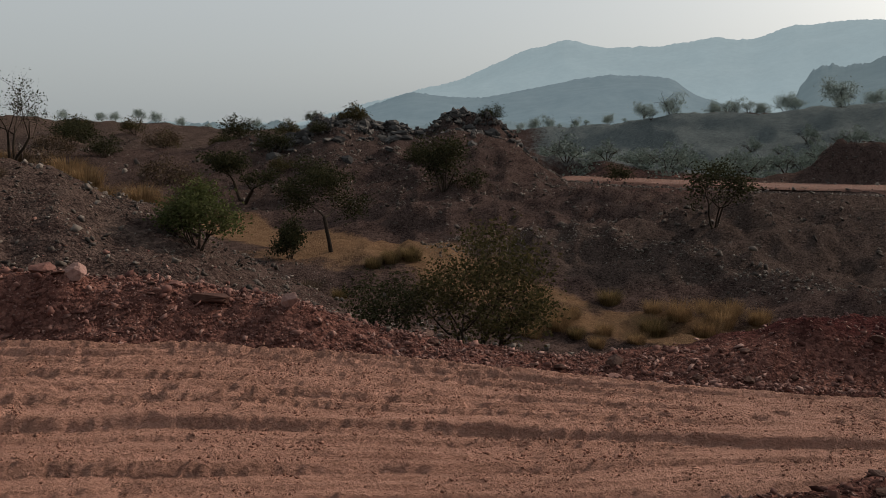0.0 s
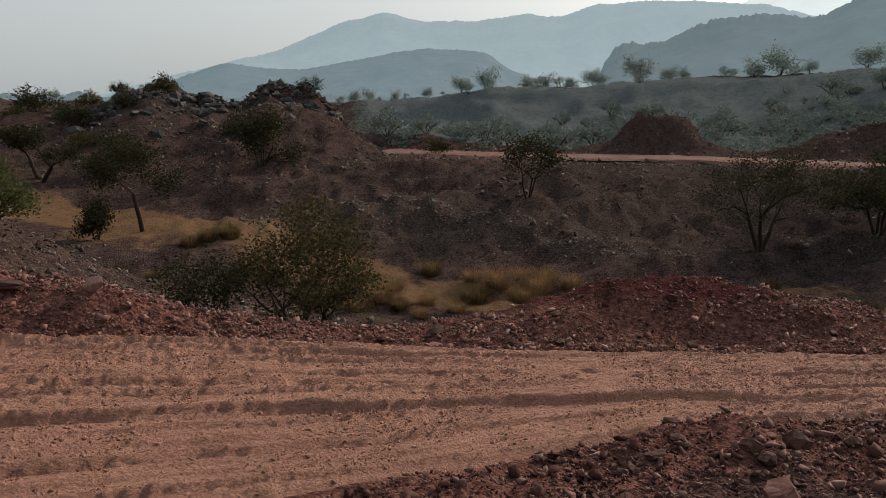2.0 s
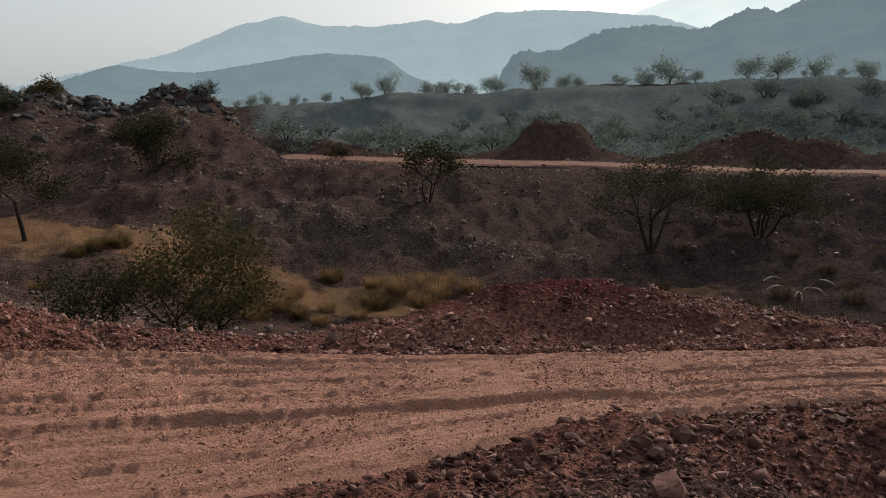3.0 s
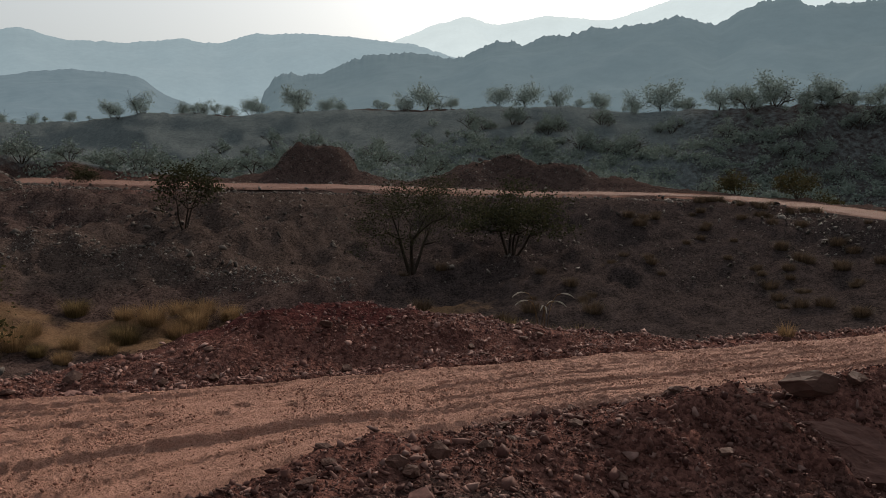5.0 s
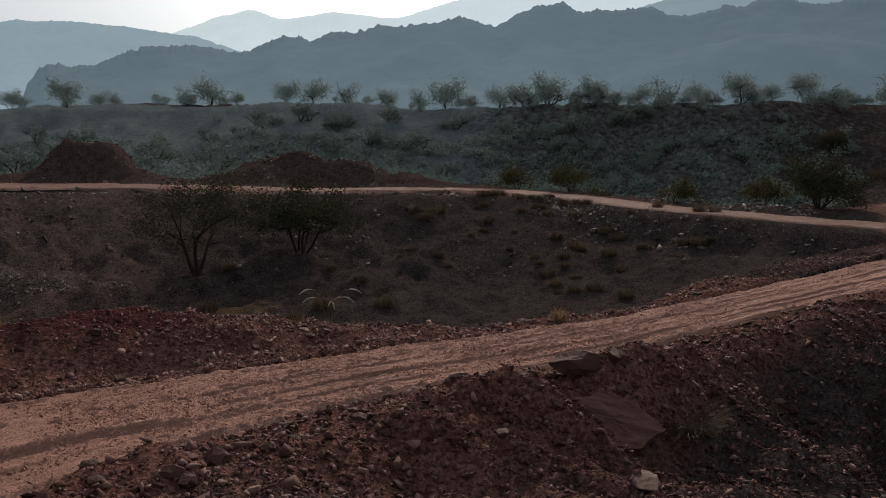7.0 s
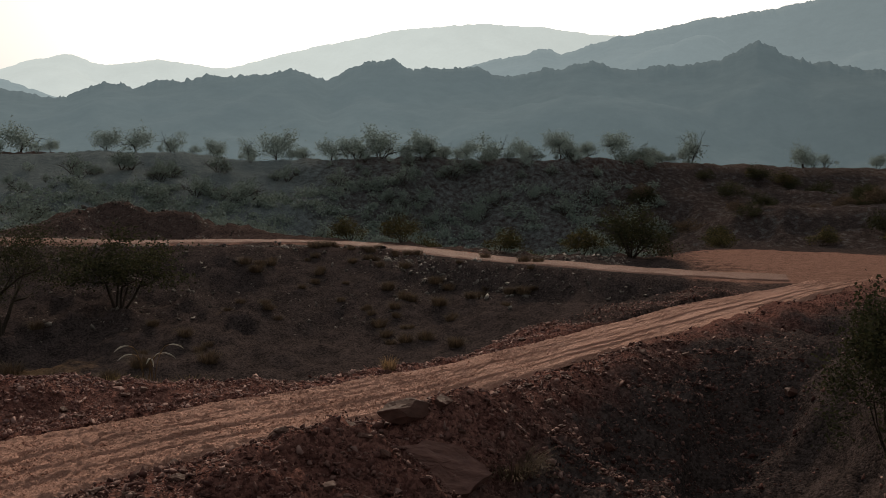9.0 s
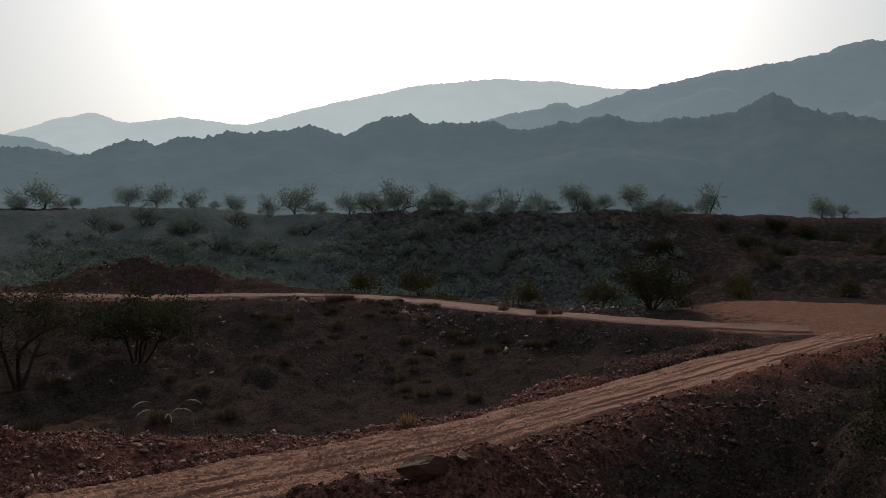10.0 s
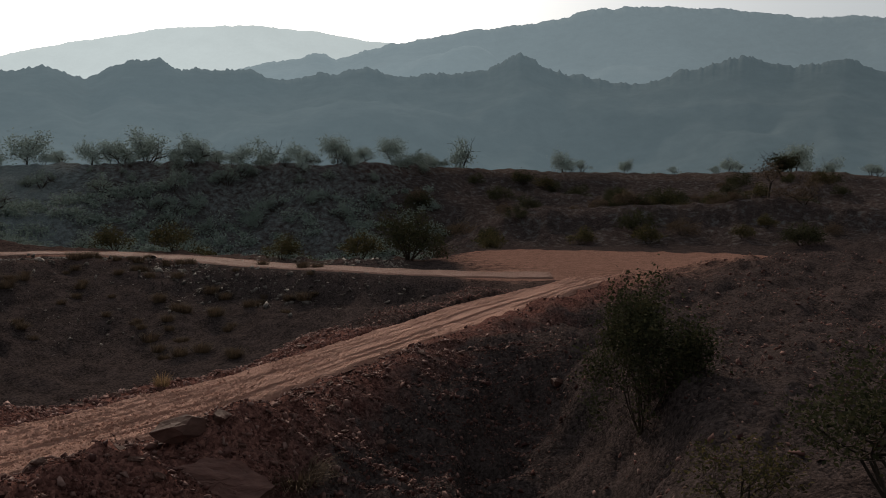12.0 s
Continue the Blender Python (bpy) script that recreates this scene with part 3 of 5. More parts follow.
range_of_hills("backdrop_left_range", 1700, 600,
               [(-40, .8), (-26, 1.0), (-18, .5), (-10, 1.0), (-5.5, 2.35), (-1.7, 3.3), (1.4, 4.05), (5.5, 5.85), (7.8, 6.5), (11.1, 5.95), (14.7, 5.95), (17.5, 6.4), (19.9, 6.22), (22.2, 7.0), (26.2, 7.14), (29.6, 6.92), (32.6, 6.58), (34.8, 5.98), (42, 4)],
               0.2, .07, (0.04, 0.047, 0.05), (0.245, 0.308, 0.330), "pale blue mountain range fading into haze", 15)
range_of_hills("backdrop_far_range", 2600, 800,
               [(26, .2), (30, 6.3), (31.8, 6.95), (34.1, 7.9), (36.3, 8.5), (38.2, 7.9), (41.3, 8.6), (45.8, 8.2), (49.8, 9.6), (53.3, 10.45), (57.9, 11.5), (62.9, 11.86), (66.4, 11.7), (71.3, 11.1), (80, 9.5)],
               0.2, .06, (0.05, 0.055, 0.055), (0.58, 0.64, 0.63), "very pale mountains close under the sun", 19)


# ---------------------------------------------------------------- materials of things
def island_material(name, colours, rough=0.9, translucent=0.0, noise_scale=6.0, bump_size=0.0, gloss=0.03):
    """Colour varies from piece to piece of one mesh and, faintly, within a piece."""
    m, n, l = make_material(name)
    b = n["Principled BSDF"]
    b.inputs["Roughness"].default_value = rough
    b.inputs["Specular IOR Level"].default_value, b.inputs["Diffuse Roughness"].default_value = gloss, 0.3
    geo, obj = n.new("ShaderNodeNewGeometry"), n.new("ShaderNodeObjectInfo")
    add = n.new("ShaderNodeMath")
    add.operation = 'ADD'
    l.new(geo.outputs["Random Per Island"], add.inputs[0])
    l.new(obj.outputs["Random"], add.inputs[1])
    fract = n.new("ShaderNodeMath")
    fract.operation = 'FRACT'
    l.new(add.outputs[0], fract.inputs[0])
    ramp = n.new("ShaderNodeValToRGB")
    els = ramp.color_ramp.elements
    els[0].color, els[-1].color = (*colours[0], 1), (*colours[-1], 1)
    for k, c in enumerate(colours[1:-1]):
        els.new((k + 1) / (len(colours) - 1)).color = (*c, 1)
    l.new(fract.outputs[0], ramp.inputs["Fac"])
    co, no = n.new("ShaderNodeTexCoord"), n.new("ShaderNodeTexNoise")
    no.inputs["Scale"].default_value, no.inputs["Detail"].default_value = noise_scale, 6
    l.new(co.outputs["Object"], no.inputs["Vector"])
    shade = n.new("ShaderNodeMapRange")
    shade.inputs["From Min"].default_value, shade.inputs["From Max"].default_value = 0.3, 0.7
    shade.inputs["To Min"].default_value, shade.inputs["To Max"].default_value = 0.72, 1.18
    l.new(no.outputs["Fac"], shade.inputs["Value"])
    mul = n.new("ShaderNodeVectorMath")
    mul.operation = 'SCALE'
    l.new(ramp.outputs["Color"], mul.inputs[0])
    l.new(shade.outputs["Result"], mul.inputs["Scale"])
    l.new(mul.outputs[0], b.inputs["Base Color"])
    if bump_size:
        bp = n.new("ShaderNodeBump")
        bp.inputs["Strength"].default_value, bp.inputs["Distance"].default_value = 0.7, bump_size
        l.new(no.outputs["Fac"], bp.inputs["Height"])
        l.new(bp.outputs["Normal"], b.inputs["Normal"])
    if translucent:
        t, mix = n.new("ShaderNodeBsdfTranslucent"), n.new("ShaderNodeMixShader")
        l.new(mul.outputs[0], t.inputs["Color"])
        mix.inputs[0].default_value = translucent
        l.new(b.outputs[0], mix.inputs[1])
        l.new(t.outputs[0], mix.inputs[2])
        l.new(mix.outputs[0], n["Material Output"].inputs["Surface"])
    return m


MAT_RUBBLE = island_material("red_rubble", [(0.0375, 0.0155, 0.0135), (0.0794, 0.0357, 0.0296), (0.1221, 0.0623, 0.0519), (0.1802, 0.1103, 0.0948)], rough=.8, gloss=.07, noise_scale=9, bump_size=.01)
MAT_GREY_RUBBLE = island_material("grey_rubble", [(0.035, 0.029, 0.026), (0.07, 0.058, 0.051), (0.11, 0.092, 0.08), (0.17, 0.145, 0.128)], rough=.8, gloss=.07, noise_scale=7, bump_size=.01)
MAT_PALE_RUBBLE = island_material("pale_rubble", [(0.08, 0.068, 0.06), (0.13, 0.112, 0.1), (0.2, 0.175, 0.155)], rough=.8, gloss=.07, noise_scale=7, bump_size=.01)
# crag greys are lifted to paint in the haze over the knoll
MAT_CRAG = island_material("dark_crag_rock", [(0.042, 0.040, 0.040), (0.07, 0.066, 0.064), (0.11, 0.102, 0.096)], noise_scale=2.5, bump_size=.04)
MAT_PINK_RUBBLE = island_material("dusty_pink_rubble", [(0.0679, 0.0297, 0.0255), (0.1246, 0.0598, 0.05), (0.1849, 0.0983, 0.0825), (0.2493, 0.1549, 0.1345)], rough=.8, gloss=.07, noise_scale=9, bump_size=.01)
MAT_CRIMSON = island_material("crimson_rubble", [(0.0436, 0.017, 0.0174), (0.0822, 0.0359, 0.0347), (0.1231, 0.0621, 0.0566), (0.1725, 0.1042, 0.0955)], rough=.8, gloss=.07, noise_scale=9, bump_size=.01)
MAT_DUST_CLOD = island_material("dust_clods", [(0.18, 0.088, 0.064), (0.26, 0.135, 0.10), (0.36, 0.2, 0.15)], noise_scale=20)
MAT_BOULDER = island_material("boulder_stone", [(0.045, 0.021, 0.016), (0.072, 0.036, 0.028), (0.105, 0.062, 0.05)], rough=.8, gloss=.07, noise_scale=5, bump_size=.03)
MAT_SLAB = island_material("reddish_slab", [(0.085, 0.043, 0.035), (0.12, 0.063, 0.052)], rough=.8, gloss=.07, noise_scale=6, bump_size=.05)
MAT_BARK = island_material("bark", [(0.026, 0.020, 0.016), (0.045, 0.034, 0.026)], noise_scale=14, bump_size=.01)
MAT_LEAF = island_material("olive_leaves", [(0.026, 0.025, 0.011), (0.04, 0.037, 0.016), (0.06, 0.051, 0.022), (0.088, 0.068, 0.033)], rough=.9, translucent=.3)
MAT_LEAF_GREEN = island_material("green_leaves", [(0.04, 0.05, 0.018), (0.065, 0.076, 0.027), (0.10, 0.105, 0.043)], rough=.65, translucent=.35)
MAT_LEAF_DARK = island_material("dark_leaves", [(0.018, 0.020, 0.011), (0.032, 0.033, 0.016), (0.05, 0.046, 0.024)], rough=.95, translucent=.25)
# plateau leaves: pale and bluish, with haze painted into the colour
MAT_LEAF_FAR = island_material("haze_tinted_far_leaves", [(0.24, 0.285, 0.262), (0.265, 0.31, 0.28), (0.29, 0.33, 0.29)], rough=1, translucent=.08)
# scarp leaves: lightened so that the colour carries the haze
MAT_LEAF_SCARP = island_material("haze_tinted_scarp_leaves", [(0.15, 0.182, 0.165), (0.17, 0.20, 0.174), (0.19, 0.215, 0.178)], rough=1, translucent=.06)
MAT_DRY = island_material("dry_twigs", [(0.05, 0.035, 0.024), (0.078, 0.055, 0.037), (0.11, 0.078, 0.052)], translucent=.18)
MAT_STRAW = island_material("straw_grass", [(0.115, 0.070, 0.035), (0.17, 0.108, 0.056), (0.24, 0.162, 0.09)], translucent=.4)
MAT_GREEN_GRASS = island_material("green_grass", [(0.065, 0.049, 0.022), (0.11, 0.078, 0.037), (0.18, 0.125, 0.065)], translucent=.4)
MAT_PLUME = island_material("plume", [(0.32, 0.29, 0.25), (0.44, 0.40, 0.35)], translucent=.5)


# ---------------------------------------------------------------- stones
def hull_points(rng, count, flat):
    """The corners and triangles of one angular stone about 1 m across."""
    p = rng.normal(0, 1, (count, 3))
    p /= np.linalg.norm(p, axis=1)[:, None]
    p *= rng.uniform(.62, 1.0, (count, 1)) * .52 * rng.uniform(.7, 1.2, (1, 3))
    p[:, 2] *= flat
    bm = bmesh.new()
    for q in p:
        bm.verts.new(q)
    out = bmesh.ops.convex_hull(bm, input=bm.verts)
    bmesh.ops.delete(bm, geom=[v for v in bm.verts if not v.link_faces], context='VERTS')
    bmesh.ops.triangulate(bm, faces=bm.faces)
    bm.normal_update()
    bm.verts.index_update()
    vs = np.array([v.co[:] for v in bm.verts])
    fs = np.array([[v.index for v in f.verts] for f in bm.faces])
    bm.free()
    return vs, fs


stone_rng = np.random.default_rng(12)
STONES = [hull_points(stone_rng, int(stone_rng.integers(6, 9)), stone_rng.uniform(.5, .95)) for _ in range(28)]


def turns(rng, count, tilt):
    """Random rotations: any heading, a tilt up to that many radians."""
    a, b, c = rng.uniform(0, 2 * math.pi, count), rng.normal(0, tilt, count), rng.normal(0, tilt, count)
    ca, sa, cb, sb, cc, sc = np.cos(a), np.sin(a), np.cos(b), np.sin(b), np.cos(c), np.sin(c)
    o, i = np.zeros(count), np.ones(count)
    rz = np.array([[ca, -sa, o], [sa, ca, o], [o, o, i]]).transpose(2, 0, 1)
    rx = np.array([[i, o, o], [o, cb, -sb], [o, sb, cb]]).transpose(2, 0, 1)
    ry = np.array([[cc, o, sc], [o, i, o], [-sc, o, cc]]).transpose(2, 0, 1)
    return rz @ rx @ ry


def triangles(name, verts, faces, material):
    me = bpy.data.meshes.new(name)
    me.vertices.add(len(verts))
    me.vertices.foreach_set("co", np.asarray(verts, np.float32).ravel())
    faces = np.asarray(faces, np.int32)
    me.loops.add(faces.size)
    me.loops.foreach_set("vertex_index", faces.ravel())
    me.polygons.add(len(faces))
    k = faces.shape[1]
    me.polygons.foreach_set("loop_start", np.arange(0, faces.size, k, dtype=np.int32))
    me.polygons.foreach_set("loop_total", np.full(len(faces), k, dtype=np.int32))
    me.update(calc_edges=True)
    me.materials.append(material)
    return me


def scatter(rng, count, box, density):
    """Places in the box (x0, x1, y0, y1), as thick as the density from 0 to 1 says."""
    xs, ys, got = [], [], 0
    while got < count:
        x, y = rng.uniform(box[0], box[1], count * 3), rng.uniform(box[2], box[3], count * 3)
        keep = rng.uniform(0, 1, count * 3) < density(x, y)
        xs.append(x[keep])
        ys.append(y[keep])
        got += int(keep.sum())
    return np.concatenate(xs)[:count], np.concatenate(ys)[:count]


def rubble(name, label, count, box, density, sizes, material, seed, sink=.25, power=2.2, height=None):
    rng = np.random.default_rng(seed)
    x, y = scatter(rng, count, box, density)
    u = rng.uniform(0, 1, count)
    lo, hi = sizes
    size = (lo ** (1 - power) + u * (hi ** (1 - power) - lo ** (1 - power))) ** (1 / (1 - power))
    z = (height or land)(x, y) + size * (.25 - sink * .5)
    rot = turns(rng, count, .5)
    scale = size[:, None] * rng.uniform(.75, 1.3, (count, 3))
    verts, faces, start = [], [], 0
    which = rng.integers(0, len(STONES), count)
    for k, (vs, fs) in enumerate(STONES):
        pick = np.nonzero(which == k)[0]
        if not len(pick):
            continue
        p = vs[None] * scale[pick][:, None, :]
        p = np.einsum('nij,nkj->nki', rot[pick], p) + np.stack([x[pick], y[pick], z[pick]], 1)[:, None, :]
        verts.append(p.reshape(-1, 3))
        faces.append((fs[None] + start + (np.arange(len(pick)) * len(vs))[:, None, None]).reshape(-1, 3))
        start += len(pick) * len(vs)
    return tagged(new(name, triangles(name, np.concatenate(verts), np.concatenate(faces), material)), label, "rubble", kind="stuff")


def beyond(x, y):
    return y - np.interp(x, ROAD_FAR[:, 0], ROAD_FAR[:, 1])


def before(x, y):
    return np.interp(x, ROAD_NEAR[:, 0], ROAD_NEAR[:, 1]) - y


def clumpy(x, y, size, seed):
    return .55 + .45 * ease(fractal(x, y, size, 3, seed), -.3, .5)


rubble("bank_rubble", "loose reddish broken stones heaped along the road's edge", 40000, (-9, 15, 10, 17),
       lambda x, y: ease(beyond(x, y), -.35, .15) * (1 - .95 * ease(beyond(x, y), 1.7, 3.6)) * (1 - .95 * np.minimum(1, 1.3 * bump(x, y, 6.9, 14.6, 3.2, 1.5))) * clumpy(x, y, 1.2, 5), (.024, .21), MAT_PINK_RUBBLE, 101, power=2.9)
rubble("bank_rubble", "loose reddish broken stones heaped along the road's edge", 6000, (-14, 25, 9, 17),
       lambda x, y: ease(beyond(x, y), -.25, .25) * (1 - .9 * ease(beyond(x, y), 1.6, 3.4)) * np.maximum(1 - ease(x, -9, -8), ease(x, 14, 15)), (.035, .22), MAT_PINK_RUBBLE, 120)
rubble("mound_rubble", "dark crimson broken stones on the dumped mound", 7000, (3, 16, 12, 18),
       lambda x, y: ease(bump(x, y, 8.6, 14.4, 3.8, 2.0) + .8 * bump(x, y, 13.5, 14, 3, 1.5), .25, .6) * (.25 + .75 * ease(x, 8, 10.5)), (.03, .17), MAT_CRIMSON, 121, power=2.5)
rubble("bank_rubble", "loose reddish broken stones heaped along the road's edge", 2600, (20, 35, 3, 12),
       lambda x, y: ease(beyond(x, y), -.25, .25) * (1 - ease(beyond(x, y), .9, 2)), (.04, .16), MAT_PINK_RUBBLE, 102)
rubble("slope_rubble", "brown and reddish stones strewn over the embankment slope", 44000, (-1, 22, 1.6, 9.2),
       lambda x, y: ease(before(x, y), -.15, .3) * (1 - .75 * ease(before(x, y), 3, 6)) * clumpy(x, y, 1.2, 9) * ease(x + .5 * y, 3.2, 5.2) * (1 - .35 * ease(x, 14, 19)), (.028, .24), MAT_RUBBLE, 103, power=2.8)
rubble("slope_rubble", "brown and reddish stones strewn over the embankment slope", 4500, (18, 42, -6, 7),
       lambda x, y: ease(before(x, y), -.1, .3) * (1 - .8 * ease(before(x, y), 1.5, 5)) * clumpy(x, y, 2, 10), (.04, .2), MAT_RUBBLE, 104)
rubble("hill_gravel", "grey gravel and stones on the hillside", 11000, (-17, 1.5, 12.5, 25),
       lambda x, y: ease(beyond(x, y), 1.0, 2.4) * clumpy(x, y, 2, 15), (.035, .26), MAT_GREY_RUBBLE, 105, power=2.4)
rubble("slope_stones", "grey and brown stones scattered over the far slope", 13000, (-12, 42, 20, 62),
       lambda x, y: clumpy(x, y, 5, 25) ** 2 * ease(near_line(x, y, FAR_ROAD[::4])[0], 2.2, 3.5) * ease(near_line(x, y, WASH[::4])[0], 3, 6), (.06, .42), MAT_GREY_RUBBLE, 106, power=2.6)
rubble("ledge_stones", "pale stones along a low ledge on the slope", 1500, (-1, 16, 27, 37),
       lambda x, y: np.exp(-(near_line(x, y, smooth_line([(0, 33.3), (5, 34.2), (9, 32.7), (12.5, 29.7), (15, 28)], 3))[0] / .9) ** 2), (.06, .26), MAT_PALE_RUBBLE, 107)
rubble("crag_blocks", "dark broken crag rock on the knoll", 2200, (-16, 7, 52, 68),
       lambda x, y: ease(bump(x, y, -7, 62, 4, 5) + bump(x, y, 2, 62, 4, 4) + .5 * bump(x, y, -12, 60, 3, 4), .25, .8), (.18, 1.0), MAT_CRAG, 108, power=2.2)
rubble("heap_stones", "stones on the spoil heaps beside the far road", 1800, (20, 55, 38, 64),
       lambda x, y: ease(bump(x, y, 30.6, 61.2, 4.2, 4.7) + bump(x, y, 43.5, 48.6, 8, 3, -48) + .5 * bump(x, y, 38.5, 51, 3.5, 3, -45), .2, .7), (.1, .5), MAT_GREY_RUBBLE, 109, sink=.8, power=2.8)
rubble("field_stones", "stones scattered over bare reddish ground", 6500, (12, 46, -16, 4),
       lambda x, y: ease(before(x, y), 1, 4) * clumpy(x, y, 3, 45), (.035, .24), MAT_RUBBLE, 110)
rubble("verge_stones", "stones along the verge of the far road", 1800, (0, 46, 4, 70),
       lambda x, y: np.exp(-((near_line(x, y, FAR_ROAD[::4])[0] - 3.4) / .9) ** 2) * ease(y, 9, 12), (.1, .45), MAT_GREY_RUBBLE, 111)
rubble("verge_blocks", "pale broken blocks tipped down the slope below the far road", 1300, (24, 50, 13, 50),
       lambda x, y: np.exp(-((near_line(x, y, FAR_ROAD[::4])[0] - 3.8) / 1.5) ** 2) * (np.hypot(x, y) < 57) * clumpy(x, y, 3, 35) ** 2, (.11, .6), MAT_PALE_RUBBLE, 114, sink=.6, power=2.6)
rubble("knoll_rubble", "grey and purple stones strewn down the knoll", 2600, (-15, 10, 44, 62),
       lambda x, y: clumpy(x, y, 2.5, 36) ** 3, (.1, .55), MAT_GREY_RUBBLE, 115, sink=.5, power=2.6)
rubble("valley_stones", "stones and blocks among the scrub of the upper valley", 2500, (-40, -4, 26, 80),
       lambda x, y: clumpy(x, y, 6, 55) ** 2 * ease(np.hypot(x + 4.5, y - 37), 5, 8), (.08, .6), MAT_GREY_RUBBLE, 112)


rubble("road_clods", "small clods and pebbles on the dirt road", 24000, (-9, 20, 3, 12.5),
       lambda x, y: ease(-beyond(x, y), .05, .3) * ease(-before(x, y), .05, .3) * clumpy(x, y, .7, 65) ** 3, (.018, .08), MAT_DUST_CLOD, 113, power=3.0, sink=.2, height=road_surface)


# single boulders that can be told apart
def rock_mesh(seed, flat):
    """A block broken along random planes, with worn edges."""
    rng = np.random.default_rng(seed)
    bm = bmesh.new()
    bmesh.ops.create_cube(bm, size=1.0)
    for _ in range(20):
        d = rng.normal(size=3)
        d /= np.linalg.norm(d)
        cut = bmesh.ops.bisect_plane(bm, geom=bm.verts[:] + bm.edges[:] + bm.faces[:], plane_co=d * rng.uniform(.31, .46), plane_no=d, clear_outer=True)
        rim_edges = [e for e in cut["geom_cut"] if isinstance(e, bmesh.types.BMEdge)]
        bmesh.ops.contextual_create(bm, geom=rim_edges)
    bmesh.ops.bevel(bm, geom=list(bm.edges), offset=.02, segments=1, affect='EDGES')
    bmesh.ops.triangulate(bm, faces=bm.faces)
    bmesh.ops.subdivide_edges(bm, edges=[e for e in bm.edges if e.calc_length() > .16], cuts=1)
    bmesh.ops.triangulate(bm, faces=bm.faces)
    for v in bm.verts:
        v.co += v.co.normalized() * (.07 * noise.noise(v.co * 3.5 + Vector((seed, 0, 0))) + .025 * noise.noise(v.co * 13 + Vector((0, seed, 0))))
        v.co.z *= flat
    me = bpy.data.meshes.new("boulder")
    bm.to_mesh(me)
    bm.free()
    me.materials.append(MAT_BOULDER)
    return me


CRAGS, ROCKS = [], [rock_mesh(200 + k, f) for k, f in enumerate((.8, .62, .9, .5, .75, .35, .68))]
PALES = []
for me in ROCKS:
    for kin, material in ((CRAGS, MAT_CRAG), (PALES, MAT_PINK_RUBBLE)):
        kin.append(me.copy())
        kin[-1].materials[0] = material


def boulder(kind, x, y, size, turn, label, stretch=(1, 1, 1), sink=.3, tilt=0.0, group="stones beside the road", lift=0.0):
    ob = tagged(new("boulder", ROCKS[kind % len(ROCKS)]), label, "boulder", group)
    if label.startswith("dark"):
        ob.data = CRAGS[kind % len(ROCKS)]
    if label.startswith("pale") or " pale " in label:
        ob.data = PALES[kind % len(ROCKS)]
    z = float(land(np.array([x]), np.array([y]))[0])
    ob.matrix_world = pose(x, y, z + size * stretch[2] * (.32 - sink * .5) + lift, tilt, tilt * .4, turn) @ Matrix.Diagonal((size * stretch[0], size * stretch[1], size * stretch[2], 1))
    return ob


boulder(0, 4.62, 6.35, .50, 30, "pale angular boulder half sunk in rubble below the road", (1, .8, .95))
boulder(2, 5.75, 7.75, .36, 80, "grey-brown boulder on the road's rubble edge", (1, .9, .9))
boulder(4, 5.1, 7.3, .27, 10, "brown stone on the road's rubble edge")
boulder(2, 12.1, 6.85, .95, -18, "brown block jutting over the embankment with a shaded underside", (1.15, .6, .5), .45, 10)
boulder(0, 12.6, 6.45, .4, 40, "brown broken block beside the jutting one", (1.1, .8, .8), .5, -10)
boulder(3, 11.2, 7.35, .27, 60, "rounded brown stone on the road's edge", sink=.1)


def slab_mesh(seed):
    """A broken flat slab about 1 m across with a jagged outline, stepped layers and a rough top."""
    rings, spokes = 12, 40
    ang = np.linspace(0, 2 * math.pi, spokes, endpoint=False)
    edge = .5 * (1 + .22 * grain(np.cos(ang) * 2, np.sin(ang) * 2, 1.0, seed) + .10 * grain(np.cos(ang) * 6, np.sin(ang) * 6, 1.0, seed + 1))
    v, f = [(0, 0, .5)], []
    for k in range(1, rings + 1):
        u = k / (rings - 2) if k <= rings - 2 else 1.03
        x, y = edge * u * np.cos(ang), edge * u * np.sin(ang)
        top = .42 + .10 * np.floor(2.6 * grain(x, y, .45, seed + 2)) / 2 + .09 * fractal(x, y, .22, 3, seed + 3)
        z = top if k <= rings - 2 else (top - .35 if k == rings - 1 else top - 1.1)
        v += [tuple(q) for q in np.stack([x, y, z], 1)]
    for j in range(spokes):
        f.append((0, 1 + j, 1 + (j + 1) % spokes))
    for k in range(rings - 1):
        for j in range(spokes):
            a, b = 1 + k * spokes + j, 1 + k * spokes + (j + 1) % spokes
            f.append((a, a + spokes, b + spokes, b))
    me = bpy.data.meshes.new("boulder")
    me.from_pydata(v, [], f)
    me.materials.append(MAT_SLAB)
    return me


slab = tagged(new("boulder", slab_mesh(7)), "large dull reddish slab lying on the embankment slope", "boulder", "stones beside the road")
dzx = (float(land(np.array([12.3]), np.array([6.05]))[0]) - float(land(np.array([11.2]), np.array([6.05]))[0])) / 1.1
dzy = (float(land(np.array([11.75]), np.array([6.6]))[0]) - float(land(np.array([11.75]), np.array([5.5]))[0])) / 1.1
slab.matrix_world = Matrix.Translation((11.75, 6.05, float(land(np.array([11.75]), np.array([6.05]))[0]) - .07)) @ Vector((-dzx, -dzy, 1)).to_track_quat('Z', 'Y').to_matrix().to_4x4() @ Matrix.Rotation(radians(-20), 4, 'Z') @ Matrix.Diagonal((1.7, .85, .3, 1))
boulder(4, 9.95, 4.5, .66, 15, "dull brown angular block at the foot of the embankment", (1, .7, .55), .5)
boulder(6, 20.5, 1.9, .36, 0, "brown round stone at the rim of the gully", sink=.1)
